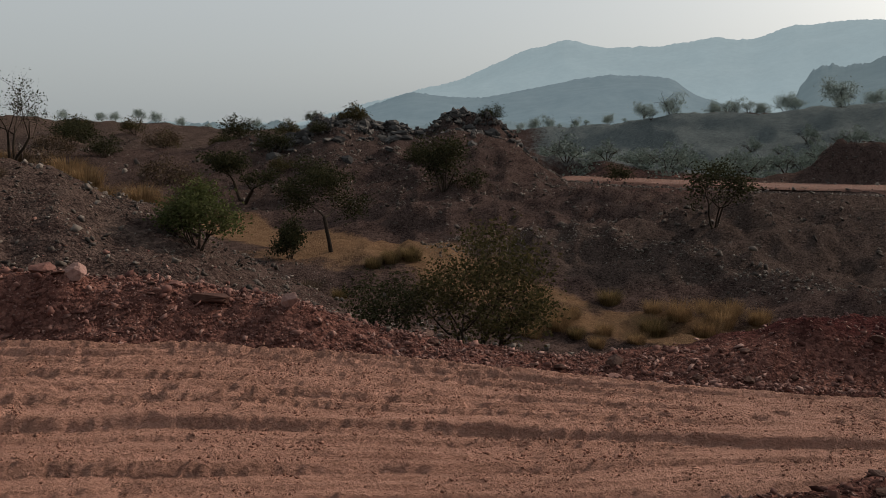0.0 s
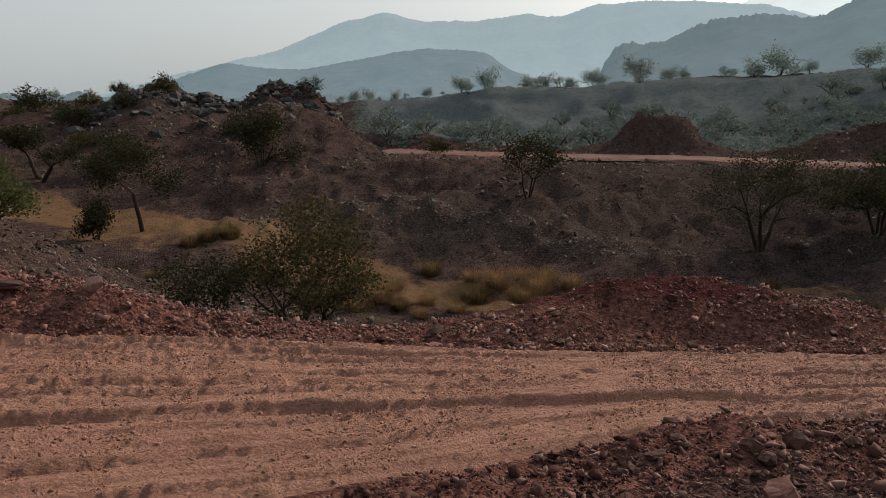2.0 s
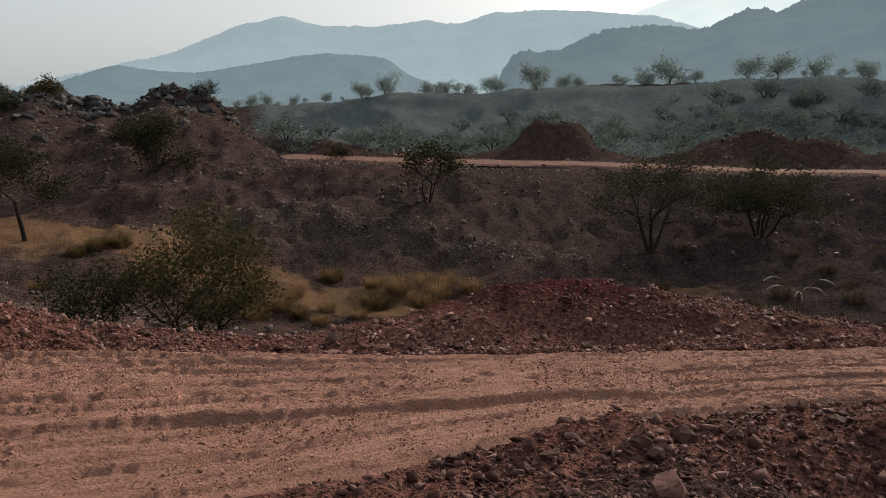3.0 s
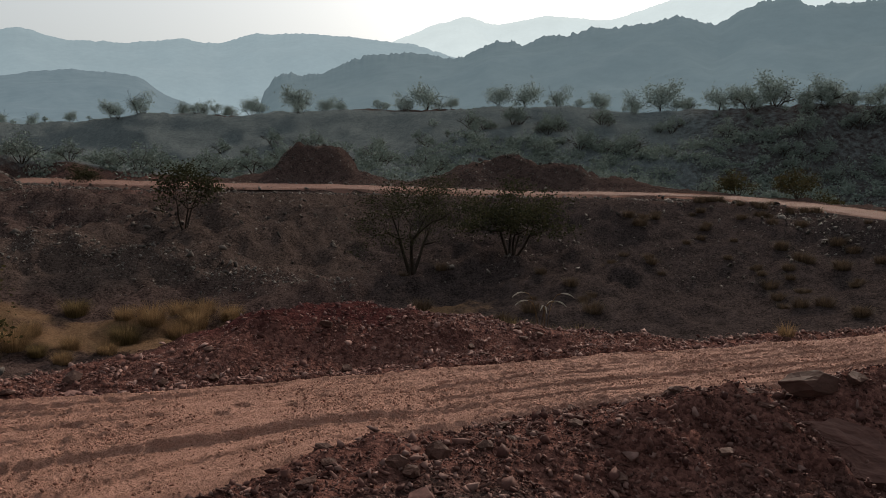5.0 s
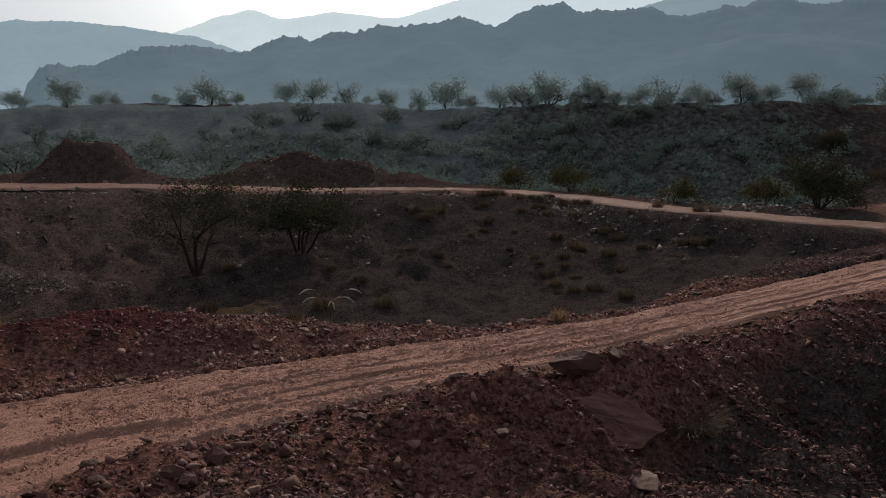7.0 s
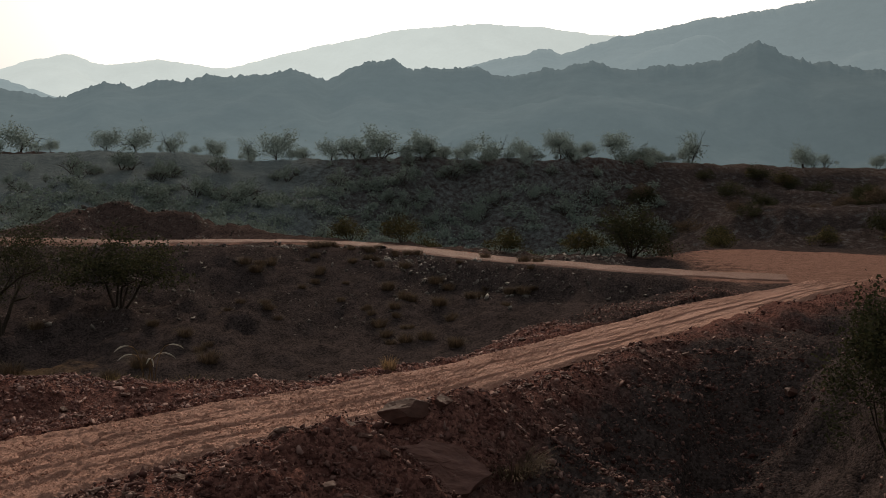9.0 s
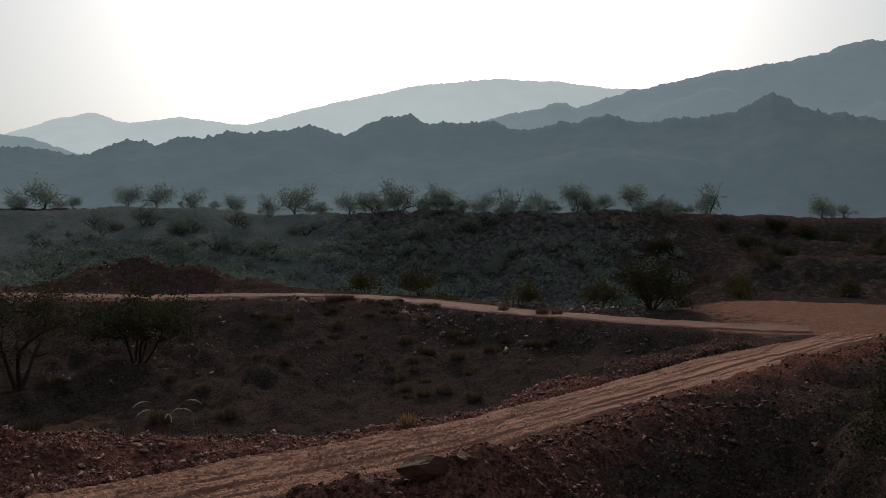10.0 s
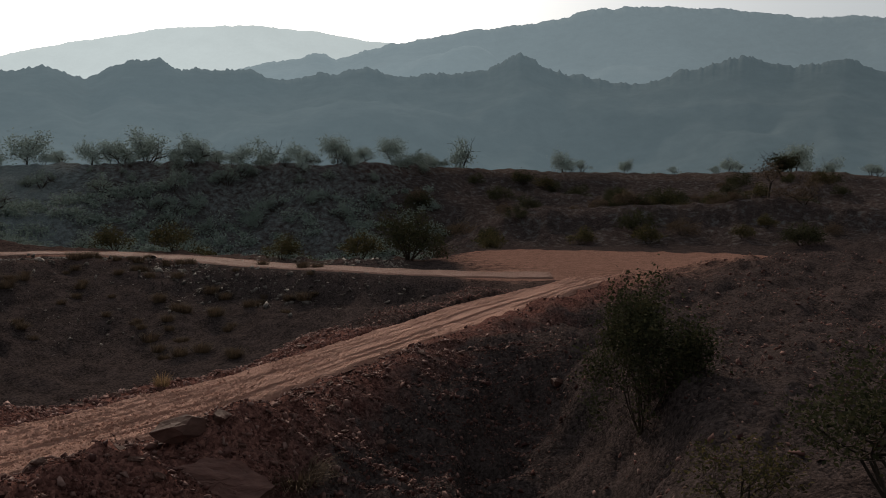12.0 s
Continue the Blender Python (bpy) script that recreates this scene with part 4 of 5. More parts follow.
boulder(0, -5.85, 12.05, .38, 40, "pale stone on the bank above the road", (1.1, .8, .8))
boulder(2, -5.35, 11.95, .34, 70, "pale stone on the bank above the road")
boulder(5, -3.4, 12.15, .52, 5, "broad reddish stone on the bank above the road", (1.1, .8, 1))
boulder(4, -2.3, 12.2, .32, 100, "upright pale stone on the bank crest", (.8, .8, 1.2))
boulder(3, -4.0, 12.25, .20, 60, "small pale stone on the bank crest")
boulder(1, 2.6, 12.3, .30, 20, "pale rounded stone on the road's far edge", (1.1, .8, .8))
boulder(6, 10.9, 12.4, .30, 70, "pale reddish stone on the mound", (1.2, .7, .6))
boulder(0, 7.0, 12.3, .24, 35, "brown stone at the road's far edge")
boulder(2, 2.75, 13.0, .28, 0, "brown stone at the foot of the red mound")
brng = np.random.default_rng(77)
for k in range(90):
    x = float(brng.uniform(-9, 24))
    if brng.uniform() < .5:
        y = float(np.interp(x, ROAD_FAR[:, 0], ROAD_FAR[:, 1]) + brng.uniform(.15, 2.2))
    else:
        x = float(brng.uniform(2.5, 22))
        y = float(np.interp(x, ROAD_NEAR[:, 0], ROAD_NEAR[:, 1]) - brng.uniform(.1, 2.6))
    boulder(int(brng.integers(0, 7)), x, y, float(brng.uniform(.15, .27)), float(brng.uniform(0, 360)), "reddish-brown angular stone in the rubble by the road", (1, float(brng.uniform(.7, 1)), float(brng.uniform(.7, 1))), .35, float(brng.uniform(-20, 20)))
for k in range(170):
    x, y = float(brng.choice([brng.normal(-5.6, 1.7), brng.normal(-10, 1.8), brng.normal(2, 2.0)])), float(brng.normal(60.2, 2.2))
    boulder(int(brng.integers(0, 7)), x, y, float(brng.uniform(.35, 1.05)), float(brng.uniform(0, 360)), "dark weathered crag block on the knoll", (1.1, .8, float(brng.uniform(.8, 1.5))), .55, float(brng.uniform(-25, 25)), "crag blocks").data = CRAGS[k % 7]


# ---------------------------------------------------------------- trees and scrub
def tube(verts, faces, a, b, ra, rb, sides=5):
    axis = (b - a) / (np.linalg.norm(b - a) + 1e-9)
    ref = np.array([0, 0, 1.0]) if abs(axis[2]) < .9 else np.array([1.0, 0, 0])
    u = np.cross(axis, ref)
    u /= np.linalg.norm(u)
    v = np.cross(axis, u)
    start = len(verts)
    for c, r in ((a, ra), (b, rb)):
        for k in range(sides):
            t = 2 * math.pi * k / sides
            verts.append(c + r * (math.cos(t) * u + math.sin(t) * v))
    for k in range(sides):
        n = (k + 1) % sides
        faces.append((start + k, start + n, start + sides + n, start + sides + k))


def skeleton_tree(rng, height, spread, stems, base_radius, open_low=.25, levels=4, lean=0.0, up=.9):
    """Trunk and branch tubes and the tips on which leaves sit."""
    trunk, tfaces, limbs, lfaces, tips = [], [], [], [], []

    def grow(p, d, length, radius, level):
        segments = 3 if level < 2 else 2
        for k in range(segments):
            d = d + rng.normal(0, .16 + .05 * level, 3)
            d[2] += .05 * up
            d /= np.linalg.norm(d)
            q = p + d * length / segments
            q[2] = max(q[2], .04)
            r2 = radius * (.86 if level else .9)
            tube(trunk if level == 0 else limbs, tfaces if level == 0 else lfaces, p, q, radius, r2, 6 if level == 0 else (4 if level < 3 else 3))
            p, radius = q, r2
            if level >= (1 if stems > 5 else 2):
                tips.append(q.copy())
        if level < levels:
            for _ in range(int(rng.integers(2, 4))):
                side = rng.normal(0, 1, 3)
                side[2] = rng.normal(.15, .35) * up
                nd = d * .75 + side * .62
                nd[:2] *= spread / height * 1.25
                nd /= np.linalg.norm(nd)
                grow(p, nd, length * rng.uniform(.58, .82), radius * .68, level + 1)

    for k in range(stems):
        a = 2 * math.pi * (k + rng.uniform(-.3, .3)) / max(stems, 1)
        out = .25 + .35 * (stems > 1)
        d = np.array([math.cos(a) * out * spread / height + lean, math.sin(a) * out * spread / height, 1.0])
        d /= np.linalg.norm(d)
        grow(np.array([math.cos(a) * .05 * (stems > 1), math.sin(a) * .05 * (stems > 1), -.12]), d, height * .36, base_radius * (1 if stems == 1 else .75), 0)
    pts = np.array(tips)
    fix = np.array([spread / max(np.ptp(pts[:, 0]), np.ptp(pts[:, 1])), 1, height / pts[:, 2].max()])
    fix[1] = fix[0]
    return [np.array(v) * fix for v in trunk], tfaces, [np.array(v) * fix for v in limbs], lfaces, pts * fix


def leaves(rng, tips, count, size, puff, flat=.6):
    """Small leaf blades in loose clumps round the tips."""
    pick = tips[rng.integers(0, len(tips), count)]
    clump = rng.normal(0, puff, (count, 3)) * np.array([1, 1, flat])
    c = pick + clump
    rot = turns(rng, count, .9)
    s = size * rng.uniform(.6, 1.35, (count, 1, 1))
    quad = np.array([[-.5, 0, 0], [0, -.28, .06], [.5, 0, 0], [0, .28, .06]])
    p = np.einsum('nij,kj->nki', rot, quad) * s + c[:, None, :]
    f = np.arange(count * 4).reshape(-1, 4)
    return p.reshape(-1, 3), f


def dome(rng, height, spread, clumps):
    """Clump centres of an uneven crown made of a few lobes."""
    lobes = int(rng.integers(3, 6))
    a, out = 2 * math.pi * (np.arange(lobes) + rng.uniform(-.3, .3, lobes)) / lobes, spread * rng.uniform(.08, .30, lobes)
    c = np.stack([out * np.cos(a), out * np.sin(a), height * rng.uniform(.42, .78, lobes)], 1)
    pick = c[rng.integers(0, lobes, clumps)]
    p = pick + rng.normal(0, 1, (clumps, 3)) * np.array([spread * .10, spread * .10, height * .13])
    p[:, 2] = np.clip(p[:, 2], .16 * height, .95 * height)
    return p


def mesh_part(name, verts, faces, material, parent, label=""):
    """One mesh object as a part of a thing."""
    if isinstance(faces, np.ndarray):
        me = triangles(name, verts, faces, material)
    else:
        me = bpy.data.meshes.new(name)
        me.from_pydata([tuple(v) for v in verts], [], faces)
        me.materials.append(material)
        me.polygons.foreach_set("use_smooth", [True] * len(me.polygons))
    ob = new(name, me)
    ob.parent = parent
    if label:
        ob["label"] = label
    return ob


def make_tree(name, label, category, seed, height, spread, stems, radius, leaf_count, leaf_size, puff, material, levels=4, lean=0.0, group="", flat=.6, round_crown=0, bare=.16):
    rng = np.random.default_rng(seed)
    tv, tf, lv, lf, tips = skeleton_tree(rng, height, spread, stems, radius, levels=levels, lean=lean)
    ob = tagged(new(name), label, category, group)
    mesh_part("trunk", tv + lv, tf + [tuple(i + len(tv) for i in f) for f in lf], MAT_BARK, ob)
    tips = tips[tips[:, 2] > bare * height]
    if round_crown:
        tips = dome(rng, height, spread, round_crown)
    if leaf_count:
        p, f = leaves(rng, tips, leaf_count, leaf_size, puff, flat)
        mesh_part("crown", p, f, material, ob)
    return ob


def height_at(x, y):
    return float(land(np.array([float(x)]), np.array([float(y)]))[0])


def stand(ob, x, y, turn=0.0, scale=1.0, sink=.03):
    ob.matrix_world = pose(x, y, height_at(x, y) - sink, 0, 0, turn) @ Matrix.Scale(scale, 4)
    return ob


def more(ob, x, y, turn, scale, label=""):
    c = copy_thing(ob, pose(x, y, height_at(x, y) - .03, 0, 0, turn))
    c.scale = (scale, scale, scale)
    return tagged(c, label)


# the scrub nearest the road
stand(make_tree("thorn_bush", "many-stemmed olive-green thorn bush growing behind the road bank", "bush", 301, 3.0, 3.3, 6, .065, 9000, .07, .17, MAT_LEAF, 4, bare=.24), .75, 16.4, 20, 1.12)
stand(make_tree("thorn_bush", "lower twiggy thorn bush beside the large one", "bush", 302, 1.6, 2.6, 6, .035, 3200, .075, .14, MAT_LEAF_DARK, 4), -1.1, 17.2, 70)
stand(make_tree("green_bush", "dense bright green bush on the gravel hillside", "bush", 303, 1.45, 1.7, 9, .03, 6500, .075, .13, MAT_LEAF_GREEN, 3, flat=.9), -5.3, 17.9, 0)
stand(make_tree("acacia_tree", "small acacia with a leaning trunk in the sandy wash", "tree", 304, 3.3, 3.4, 1, .075, 5200, .10, .26, MAT_LEAF_DARK, 4, lean=-.35), -4.6, 34.0, 0)
stand(make_tree("dark_bush", "rounded dark bush at the edge of the sand", "bush", 305, 1.6, 1.5, 8, .03, 2600, .11, .13, MAT_LEAF_DARK, 3, flat=1), -5.9, 31.9, 0)
stand(make_tree("acacia_tree", "dark spreading acacia behind the sandy wash", "tree", 306, 2.9, 4.2, 2, .13, 3400, .15, .25, MAT_LEAF_DARK, 4), -11.3, 47.2, 0)
stand(make_tree("dark_bush", "dark green bush on the slope of the knoll", "bush", 307, 2.9, 3.6, 7, .06, 3600, .16, .26, MAT_LEAF_DARK, 3, flat=.9), 0, 45.4, 0)
stand(make_tree("acacia_tree", "thin small acacia on the stony slope", "tree", 308, 2.7, 2.6, 3, .07, 2600, .12, .2, MAT_LEAF_DARK, 4), 11.4, 34.8, 30)
stand(make_tree("acacia_tree", "bare-looking spreading acacia beyond the red mound", "tree", 309, 4.4, 6.0, 3, .13, 6500, .09, .26, MAT_LEAF_DARK, 4), 19.2, 29.2, 60)
stand(make_tree("acacia_tree", "leafy green acacia on the dark slope", "tree", 310, 3.6, 5.2, 6, .09, 5600, .14, .28, MAT_LEAF_DARK, 4), 24.3, 28.9, 0)
stand(make_tree("thorn_bush", "dark upright thorn bush on bare ground near the gully", "bush", 311, 2.95, 2.5, 11, .035, 13000, .075, .13, MAT_LEAF_DARK, 4, flat=1.5, bare=.10), 16.6, -.15, 0)
stand(make_tree("thorn_bush", "grey-green twiggy bush close to the gully", "bush", 312, 1.8, 3.0, 9, .03, 5500, .06, .14, MAT_LEAF_DARK, 4), 10.3, -3.0, 0)
stand(make_tree("thorn_bush", "low grey-green twiggy bush", "bush", 313, .9, 1.3, 7, .02, 1200, .05, .1, MAT_LEAF, 3), 10.5, -1.35, 0)
stand(make_tree("dark_bush", "dark tangled bush by the road junction", "bush", 314, 3.0, 4.2, 9, .06, 3600, .16, .3, MAT_LEAF_DARK, 3, flat=.9), 46.8, 13.6, 0)
stand(make_tree("bare_tree", "bare twiggy tree on the gravel hilltop", "tree", 315, 3.4, 3.4, 3, .09, 900, .08, .15, MAT_LEAF_DARK, 4), -10.5, 20.4, 0, .66)

# scrub of the upper valley and the far slope
scrub = stand(make_tree("scrub_bush", "brown half-dry scrub bush in the upper valley", "bush", 321, 1.6, 2.6, 8, .03, 1500, .13, .22, MAT_DRY, 3, group="scrub of the valley"), -14.5, 47.9)
dark = stand(make_tree("scrub_bush", "dark olive scrub bush in the upper valley", "bush", 322, 1.8, 2.6, 8, .03, 1800, .14, .22, MAT_LEAF_DARK, 3, group="scrub of the valley"), -11.6, 56.8)
olive = stand(make_tree("scrub_bush", "olive-green scrub bush among the rocks", "bush", 323, 1.5, 2.2, 8, .03, 1600, .13, .2, MAT_LEAF, 3, group="scrub of the valley"), -6.6, 60.5)
for x, y, s in ((-23.7, 50, 1.3), (-20, 46, 1.1), (-17.5, 52, 1.2), (-27, 58, 1.1), (-13, 42, .8), (-21, 63, 1.0)):
    more(scrub, x, y, x * 37 % 360, s)
for x, y, s in ((-8.5, 57.5, .55), (-9.3, 61, .5), (-32.7, 74, 1.1), (-23.8, 59, .9), (-7.3, 48.2, 1.1), (-15, 62, 1.0), (-29, 66, 1.2), (-18, 72, 1.1), (-36, 82, 1.3), (13, 62, .8), (3.5, 60.5, .7), (-1.5, 52, .7)):
    more(dark, x, y, x * 53 % 360, s)
for x, y, s in ((-12, 64, .9), (-26, 78, 1.2), (-10, 52, .7), (-40, 92, 1.3), (-33, 90, 1.2), (-22, 84, 1.1), (52, 37, 1.2), (50.1, 31.1, 1.2), (45.8, 21.2, 1.0), (56, 33, 1.3), (48, 17, 1.1), (60, 26, 1.3)):
    more(olive, x, y, x * 29 % 360, s)

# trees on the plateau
ridge_trees = [make_tree("plateau_tree", "spreading acacia on the plateau's rim with haze painted into its leaves", "tree", 340 + k, 3.6, sp, st, .10, lc, .19, .40, MAT_LEAF_FAR, 3, group="trees on the plateau", flat=.75, round_crown=int(13 * sp))
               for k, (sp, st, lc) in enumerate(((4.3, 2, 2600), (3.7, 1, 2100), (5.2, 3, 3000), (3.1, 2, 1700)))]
RIM = [(6.2, 2.4), (7.1, 2.6), (9, 2), (11.1, 2), (13.4, 3), (15.2, 4.2), (17.9, 2.8), (19.2, 3), (20.8, 2.2), (22.1, 2.4), (25.1, 3.4), (27, 2), (27.9, 2.2), (32.2, 2.6), (33.8, 3.9), (35.5, 1.8), (38.7, 3), (40.5, 3.5), (42.8, 3), (45.4, 2.6), (47.5, 3), (49.4, 4.2), (51, 2), (53, 3.2), (54.4, 3.4)]
RIM_RIGHT = [(56.3, 4.6), (58, 1.8), (59.2, 3.6), (60.4, 3.2), (62.3, 2.8), (63.8, 4.2), (66, 3.2), (68.6, 3.8), (72.4, 3.6), (77, 4.2), (75, 2), (83.8, 3.2), (94.5, 2.0), (98.4, 3.6), (100.6, 2.4), (105, 3), (88, 1.8), (70.3, 2.4)]
LEFT_RIM = [(-24.3, 2.6), (-22.1, 2.2), (-21.3, 2.4), (-19.8, 2.6), (-18.8, 2.8), (-17.3, 2.6), (-15.6, 2.2), (-12.5, 2.4), (-26, 2.6), (-28.5, 3)]
trng = np.random.default_rng(5)
first = set()
for az, h in RIM + RIM_RIGHT + LEFT_RIM:
    rr = np.linspace(86, 190, 300)
    el = np.arctan2(land(rr * math.sin(radians(az)), rr * math.cos(radians(az))) - 3.4, rr)
    r = float(rr[int(np.argmax(el))] + trng.uniform(0, 5))
    k = int(trng.integers(0, 4))
    x, y, s = r * math.sin(radians(az)), r * math.cos(radians(az)), h * (1.1 if az > 22 else .8) / 3.6 * r / (108 if az > 0 else 150)
    if k not in first:
        first.add(k)
        tree = stand(ridge_trees[k], x, y, 0, s)
    else:
        tree = more(ridge_trees[k], x, y, float(trng.uniform(0, 360)), s)
    tree.location.z -= (.5 if az > 0 else .1) * s
rim_bush = make_tree("plateau_bush", "green bush on the scarp, its leaves paled with painted haze", "bush", 350, 2.0, 3.4, 6, .04, 700, .19, .32, MAT_LEAF_SCARP, 2, group="bushes on the scarp", flat=.7, round_crown=12)
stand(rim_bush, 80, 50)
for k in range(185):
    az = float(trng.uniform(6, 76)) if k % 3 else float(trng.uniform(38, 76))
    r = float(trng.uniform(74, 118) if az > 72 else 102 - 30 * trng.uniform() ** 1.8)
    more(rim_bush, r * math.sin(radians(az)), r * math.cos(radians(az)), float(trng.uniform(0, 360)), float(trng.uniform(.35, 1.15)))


# scrub too thick to count on the scarp's face
def scarp_scrub():
    rng = np.random.default_rng(352)
    count = 620
    az = np.radians(np.where(rng.uniform(0, 1, count) < .6, rng.uniform(36, 75, count), rng.uniform(8, 60, count)))
    r = np.where(az > radians(72), rng.uniform(70, 118, count), 95 - 25 * rng.uniform(0, 1, count) ** 1.3)
    c = np.stack([r * np.sin(az), r * np.cos(az)], 1)
    z = land(c[:, 0], c[:, 1])
    size = rng.uniform(.25, .9, count)
    clump = np.repeat(np.arange(count), 130)
    tips = np.concatenate([c, (z + .55 * size)[:, None]], 1)[clump] + rng.normal(0, 1, (len(clump), 3)) * size[clump][:, None] * np.array([.75, .75, .42])
    tips[:, 2] = np.maximum(tips[:, 2], land(tips[:, 0], tips[:, 1]) + .05)
    rot = turns(rng, len(tips), .9)
    quad = np.array([[-.5, 0, 0], [0, -.3, .06], [.5, 0, 0], [0, .3, .06]]) * .24
    p = np.einsum('nij,kj->nki', rot, quad) * rng.uniform(.6, 1.35, (len(tips), 1, 1)) + tips[:, None, :]
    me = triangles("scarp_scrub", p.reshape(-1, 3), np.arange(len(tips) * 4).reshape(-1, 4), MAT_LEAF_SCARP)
    return tagged(new("scarp_scrub", me), "grey-green scrub covering the scarp below the plateau, tinted with painted haze", "scrub", kind="stuff")


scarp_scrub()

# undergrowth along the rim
rim_low = stand(make_tree("plateau_bush", "bush under the trees of the plateau, its leaves painted pale for haze", "bush", 351, 2.0, 3.4, 6, .04, 900, .19, .32, MAT_LEAF_FAR, 2, group="trees on the plateau", flat=.7, round_crown=14), 60, 88, 0, .5)
for k in range(55):
    az = float(trng.uniform(4, 104))
    rr = np.linspace(86, 150, 160)
    el = np.arctan2(land(rr * math.sin(radians(az)), rr * math.cos(radians(az))) - 3.4, rr)
    r = float(rr[int(np.argmax(el))] + trng.uniform(-3, 3))
    more(rim_low, r * math.sin(radians(az)), r * math.cos(radians(az)), float(trng.uniform(0, 360)), float(trng.uniform(.3, .8)), "low bush under the trees of the plateau, its leaves painted pale for haze")
for k in range(75):
    az, r = float(trng.uniform(74, 107)), float(trng.uniform(68, 112))
    more((dark, olive, scrub, dark)[k % 4], r * math.sin(radians(az)), r * math.cos(radians(az)), float(trng.uniform(0, 360)), float(trng.uniform(.5, 1.2)), "low dull scrub bush on the benches below the plateau")
stand(make_tree("shade_tree", "round dark green tree on the plateau's edge", "tree", 360, 3.9, 5.6, 2, .16, 3600, .22, .36, MAT_LEAF_DARK, 3, flat=.8, round_crown=26), 116.5, -16.2)
stand(make_tree("bare_tree", "half-bare small tree on the bench below the plateau", "tree", 361, 3.2, 3.0, 2, .09, 700, .15, .3, MAT_DRY, 4), 80.5, -9.9)
stand(make_tree("bare_tree", "spreading half-bare tree on the bench below the plateau", "tree", 362, 3.0, 4.4, 3, .09, 1200, .16, .3, MAT_DRY, 4), 78.8, -12.7)


# ---------------------------------------------------------------- grass
def tuft(name, label, seed, blades, height, spread, material, width=.012, group="grass clumps"):
    rng = np.random.default_rng(seed)
    v, f = [], []
    for k in range(blades):
        a, r = rng.uniform(0, 2 * math.pi), spread * .35 * math.sqrt(rng.uniform())
        out = np.array([math.cos(a), math.sin(a), 0])
        side = np.array([-out[1], out[0], 0]) * width * rng.uniform(.7, 1.4)
        p = out * r
        h = height * rng.uniform(.3, 1.0)
        bend = spread * rng.uniform(.05, .55)
        q = p + out * bend * .35 + np.array([0, 0, h * .65])
        t = p + out * bend + np.array([0, 0, h * rng.uniform(.8, 1.0)])
        s = len(v)
        v += [p - side, p + side, q + side * .7, q - side * .7, t]
        f += [(s, s + 1, s + 2, s + 3), (s + 3, s + 2, s + 4)]
    me = bpy.data.meshes.new(name)
    me.from_pydata([tuple(q) for q in v], [], f)
    me.materials.append(material)
    return tagged(new(name, me), label, "grass", group)


straw = stand(tuft("grass_tuft", "clump of dry straw-coloured grass in the wash", 401, 800, .8, 1.2, MAT_STRAW, .006), 3.6, 25.8)
green = stand(tuft("grass_tuft", "clump of yellow-green grass in the wash", 402, 900, .75, 1.1, MAT_GREEN_GRASS, .007), 6.6, 25.6)
for x, y, s in ((2.7, 24.9, .8), (4.2, 26.8, .7), (7.6, 26.3, 1.0), (8.3, 25.6, .9), (9.0, 26.4, 1.0), (9.7, 27.6, .9), (8.8, 27.4, .8), (5.0, 25.3, .6), (3.2, 27.5, .8), (7.0, 27.2, .7), (10.3, 26.6, .8), (5.8, 24.4, .6), (4.6, 24.3, .55), (2.1, 26.2, .6)):
    more(straw, x, y, x * 91 % 360, s)
for x, y, s in ((5.9, 29.0, .9), (4.1, 25.1, .6), (12.6, 14.7, 1.0), (13.1, 14.9, .9), (14.6, 14.4, .9), (-3.4, 27, .6), (-1.9, 30, .8), (-1.2, 30.4, .9), (-2.5, 29.5, .7)):
    more(green, x, y, x * 67 % 360, s)
dry = stand(tuft("grass_tuft", "small tuft of dry brown grass on the slope", 403, 360, .5, .9, MAT_DRY, .007), -3.5, 21)
for k in range(110):
    if k >= 70 or k < 34:
        x, y = float(trng.uniform(29, 42)), float(trng.uniform(15, 30))
    elif k < 52:
        x, y = float(trng.uniform(-22, -8)), float(trng.uniform(24, 34)) if k % 2 else float(trng.uniform(17, 23))
    else:
        x, y = float(trng.uniform(14, 30)), float(trng.uniform(20, 30))
    more(dry, x, y, float(trng.uniform(0, 360)), float(trng.uniform(.5, 1.15)), "tuft of dull dry grass on the dark slope")
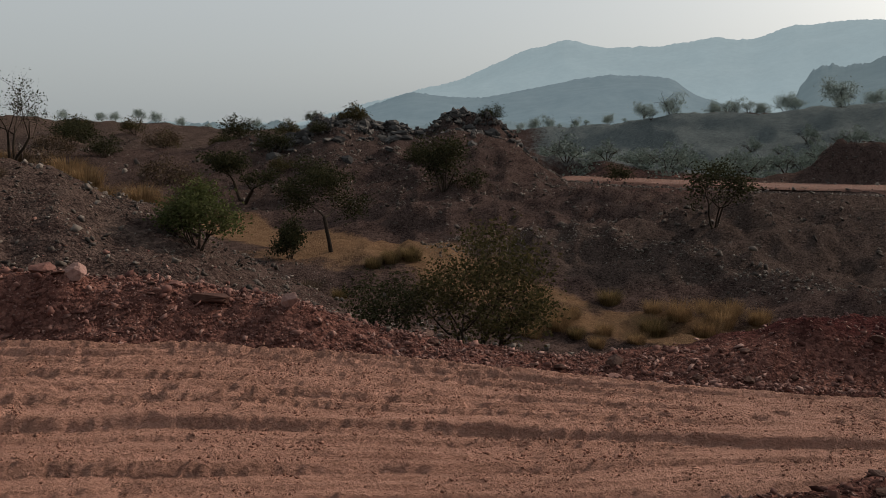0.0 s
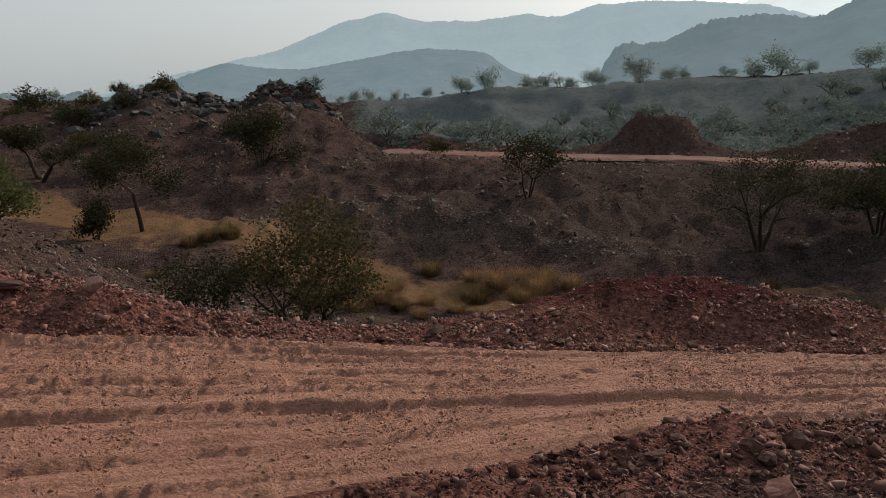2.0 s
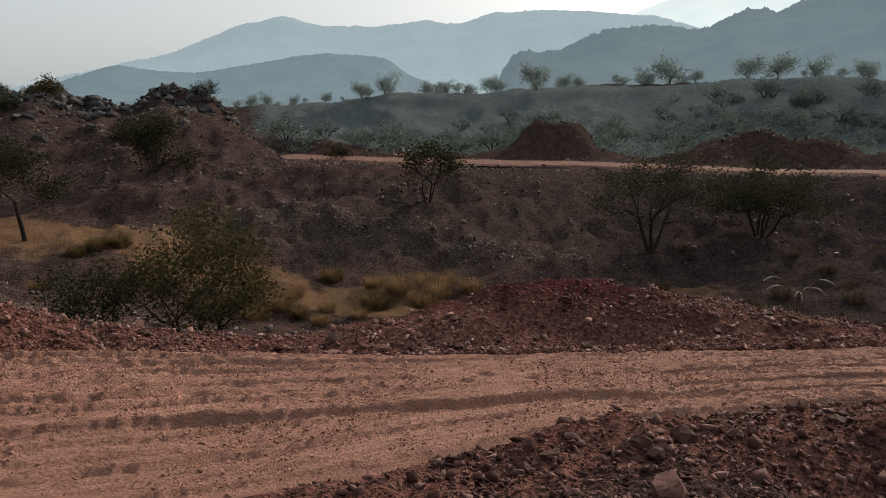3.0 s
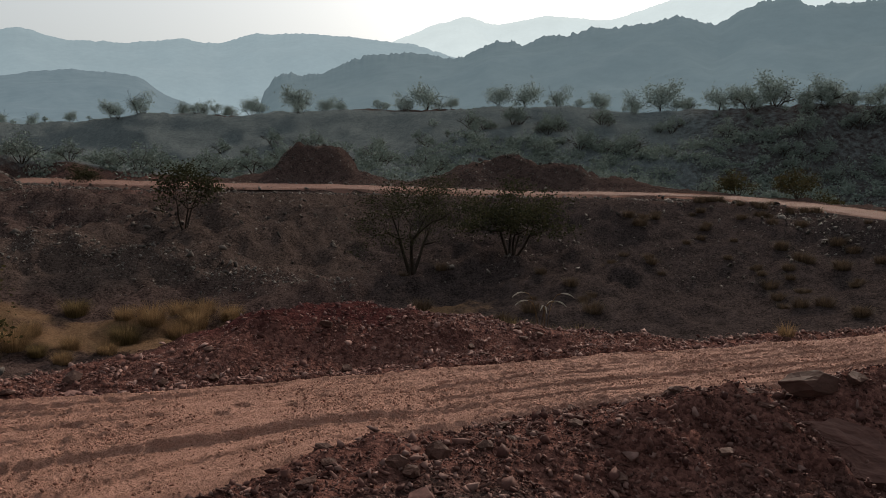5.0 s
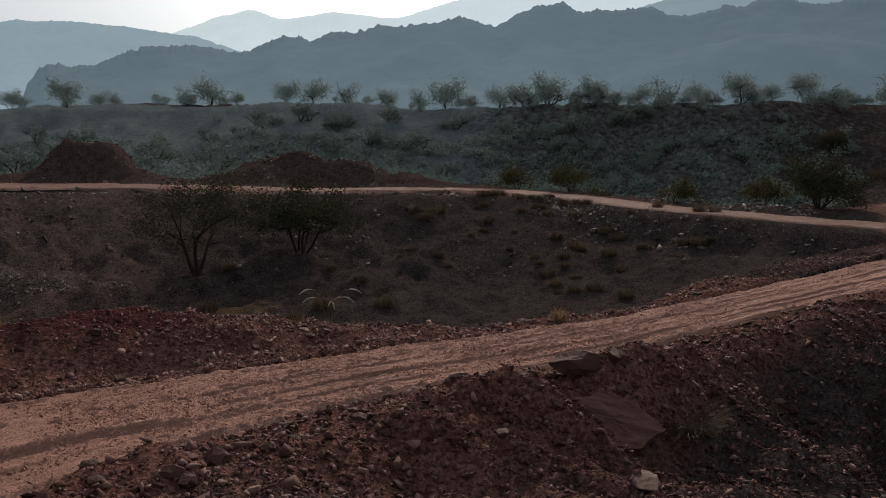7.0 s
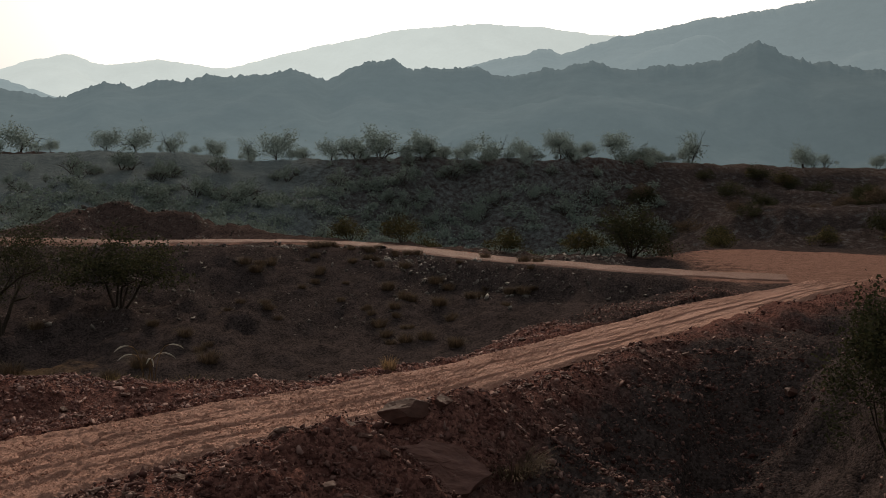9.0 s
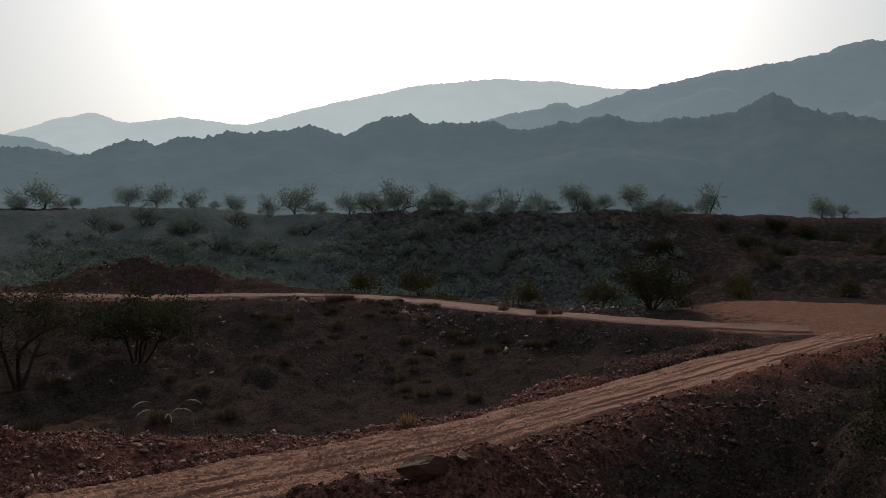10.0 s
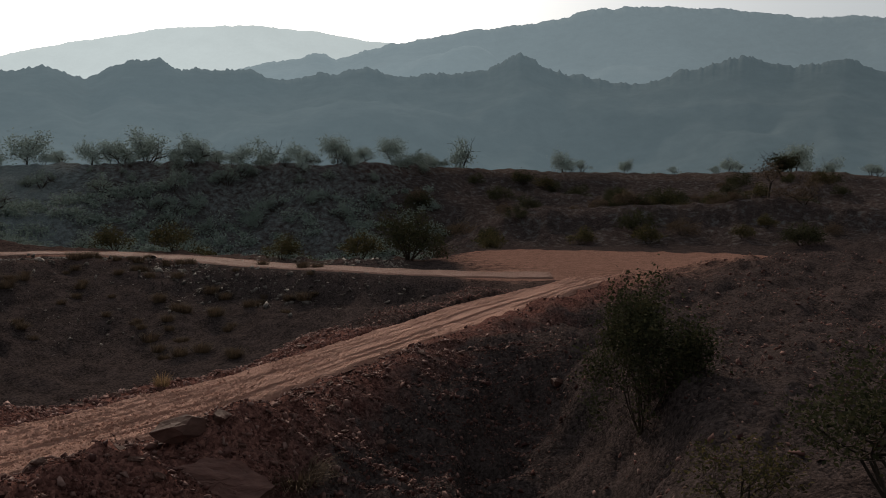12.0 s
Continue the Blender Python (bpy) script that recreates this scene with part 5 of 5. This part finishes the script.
stand(tuft("grass_tuft", "tuft of pale grass on the road bank", 404, 200, .4, .5, MAT_STRAW, .005), 17.3, 10.6)
stand(tuft("grass_tuft", "trailing clump of dry grass on the embankment", 405, 320, .45, 1.3, MAT_DRY, .008), 13.0, 5.3)
stand(tuft("grass_tuft", "dry grass at the foot of the reeds", 406, 260, .55, .8, MAT_STRAW, .006), 13.6, 14.5)


def reed_clump(x, y):
    """A few bent canes with drooping pale plumes."""
    ob = tagged(new("reed_clump"), "bent reeds with drooping pale plumes behind the bank", "reeds")
    rng = np.random.default_rng(410)
    for k in range(7):
        a, h = rng.uniform(0, 2 * math.pi), rng.uniform(1.1, 1.6)
        out = np.array([math.cos(a), math.sin(a), 0]) * rng.uniform(.1, .4)
        v, f, last = [], [], None
        pts = [np.array([0.05 * k - .15, 0, 0]) + out * (t ** 2) + np.array([0, 0, h * (1 - .12 * t ** 3) * t * (1.6 - .6 * t)]) for t in np.linspace(0, 1, 7)]
        for p, q in zip(pts, pts[1:]):
            tube(v, f, p, q, .010, .008, 4)
        stem = mesh_part("stem", v, f, MAT_STRAW, ob)
        v, f = [], []
        tip, d = pts[-1], pts[-1] - pts[-2]
        d = d / np.linalg.norm(d)
        p = tip
        for r1, r2 in ((.006, .016), (.016, .02), (.02, .014), (.014, .004)):
            d = d + np.array([0, 0, -.28])
            d /= np.linalg.norm(d)
            q = p + d * .09
            tube(v, f, p, q, r1, r2, 5)
            p = q
        mesh_part("plume", v, f, MAT_PLUME, ob, "pale drooping plume")
    return stand(ob, x, y)


reed_clump(13.6, 14.7)

for x, y, k in ((-11.2, 23.0, .8), (-10.2, 24, .7), (-12.5, 24.5, 1.0), (-14.5, 23, .9), (-9.2, 26, .7), (-13.6, 26, 1.0)):
    more(scrub, x, y, x * 77 % 360, k, "brown half-dry scrub on the gravel hilltop")
for k in range(26):
    x, y = float(trng.uniform(-13.5, -7.5)), float(trng.uniform(20.5, 26))
    more(straw if k % 2 else dry, x, y, float(trng.uniform(0, 360)), float(trng.uniform(.6, 1.1)), "tuft of dry orange grass on the hilltop")
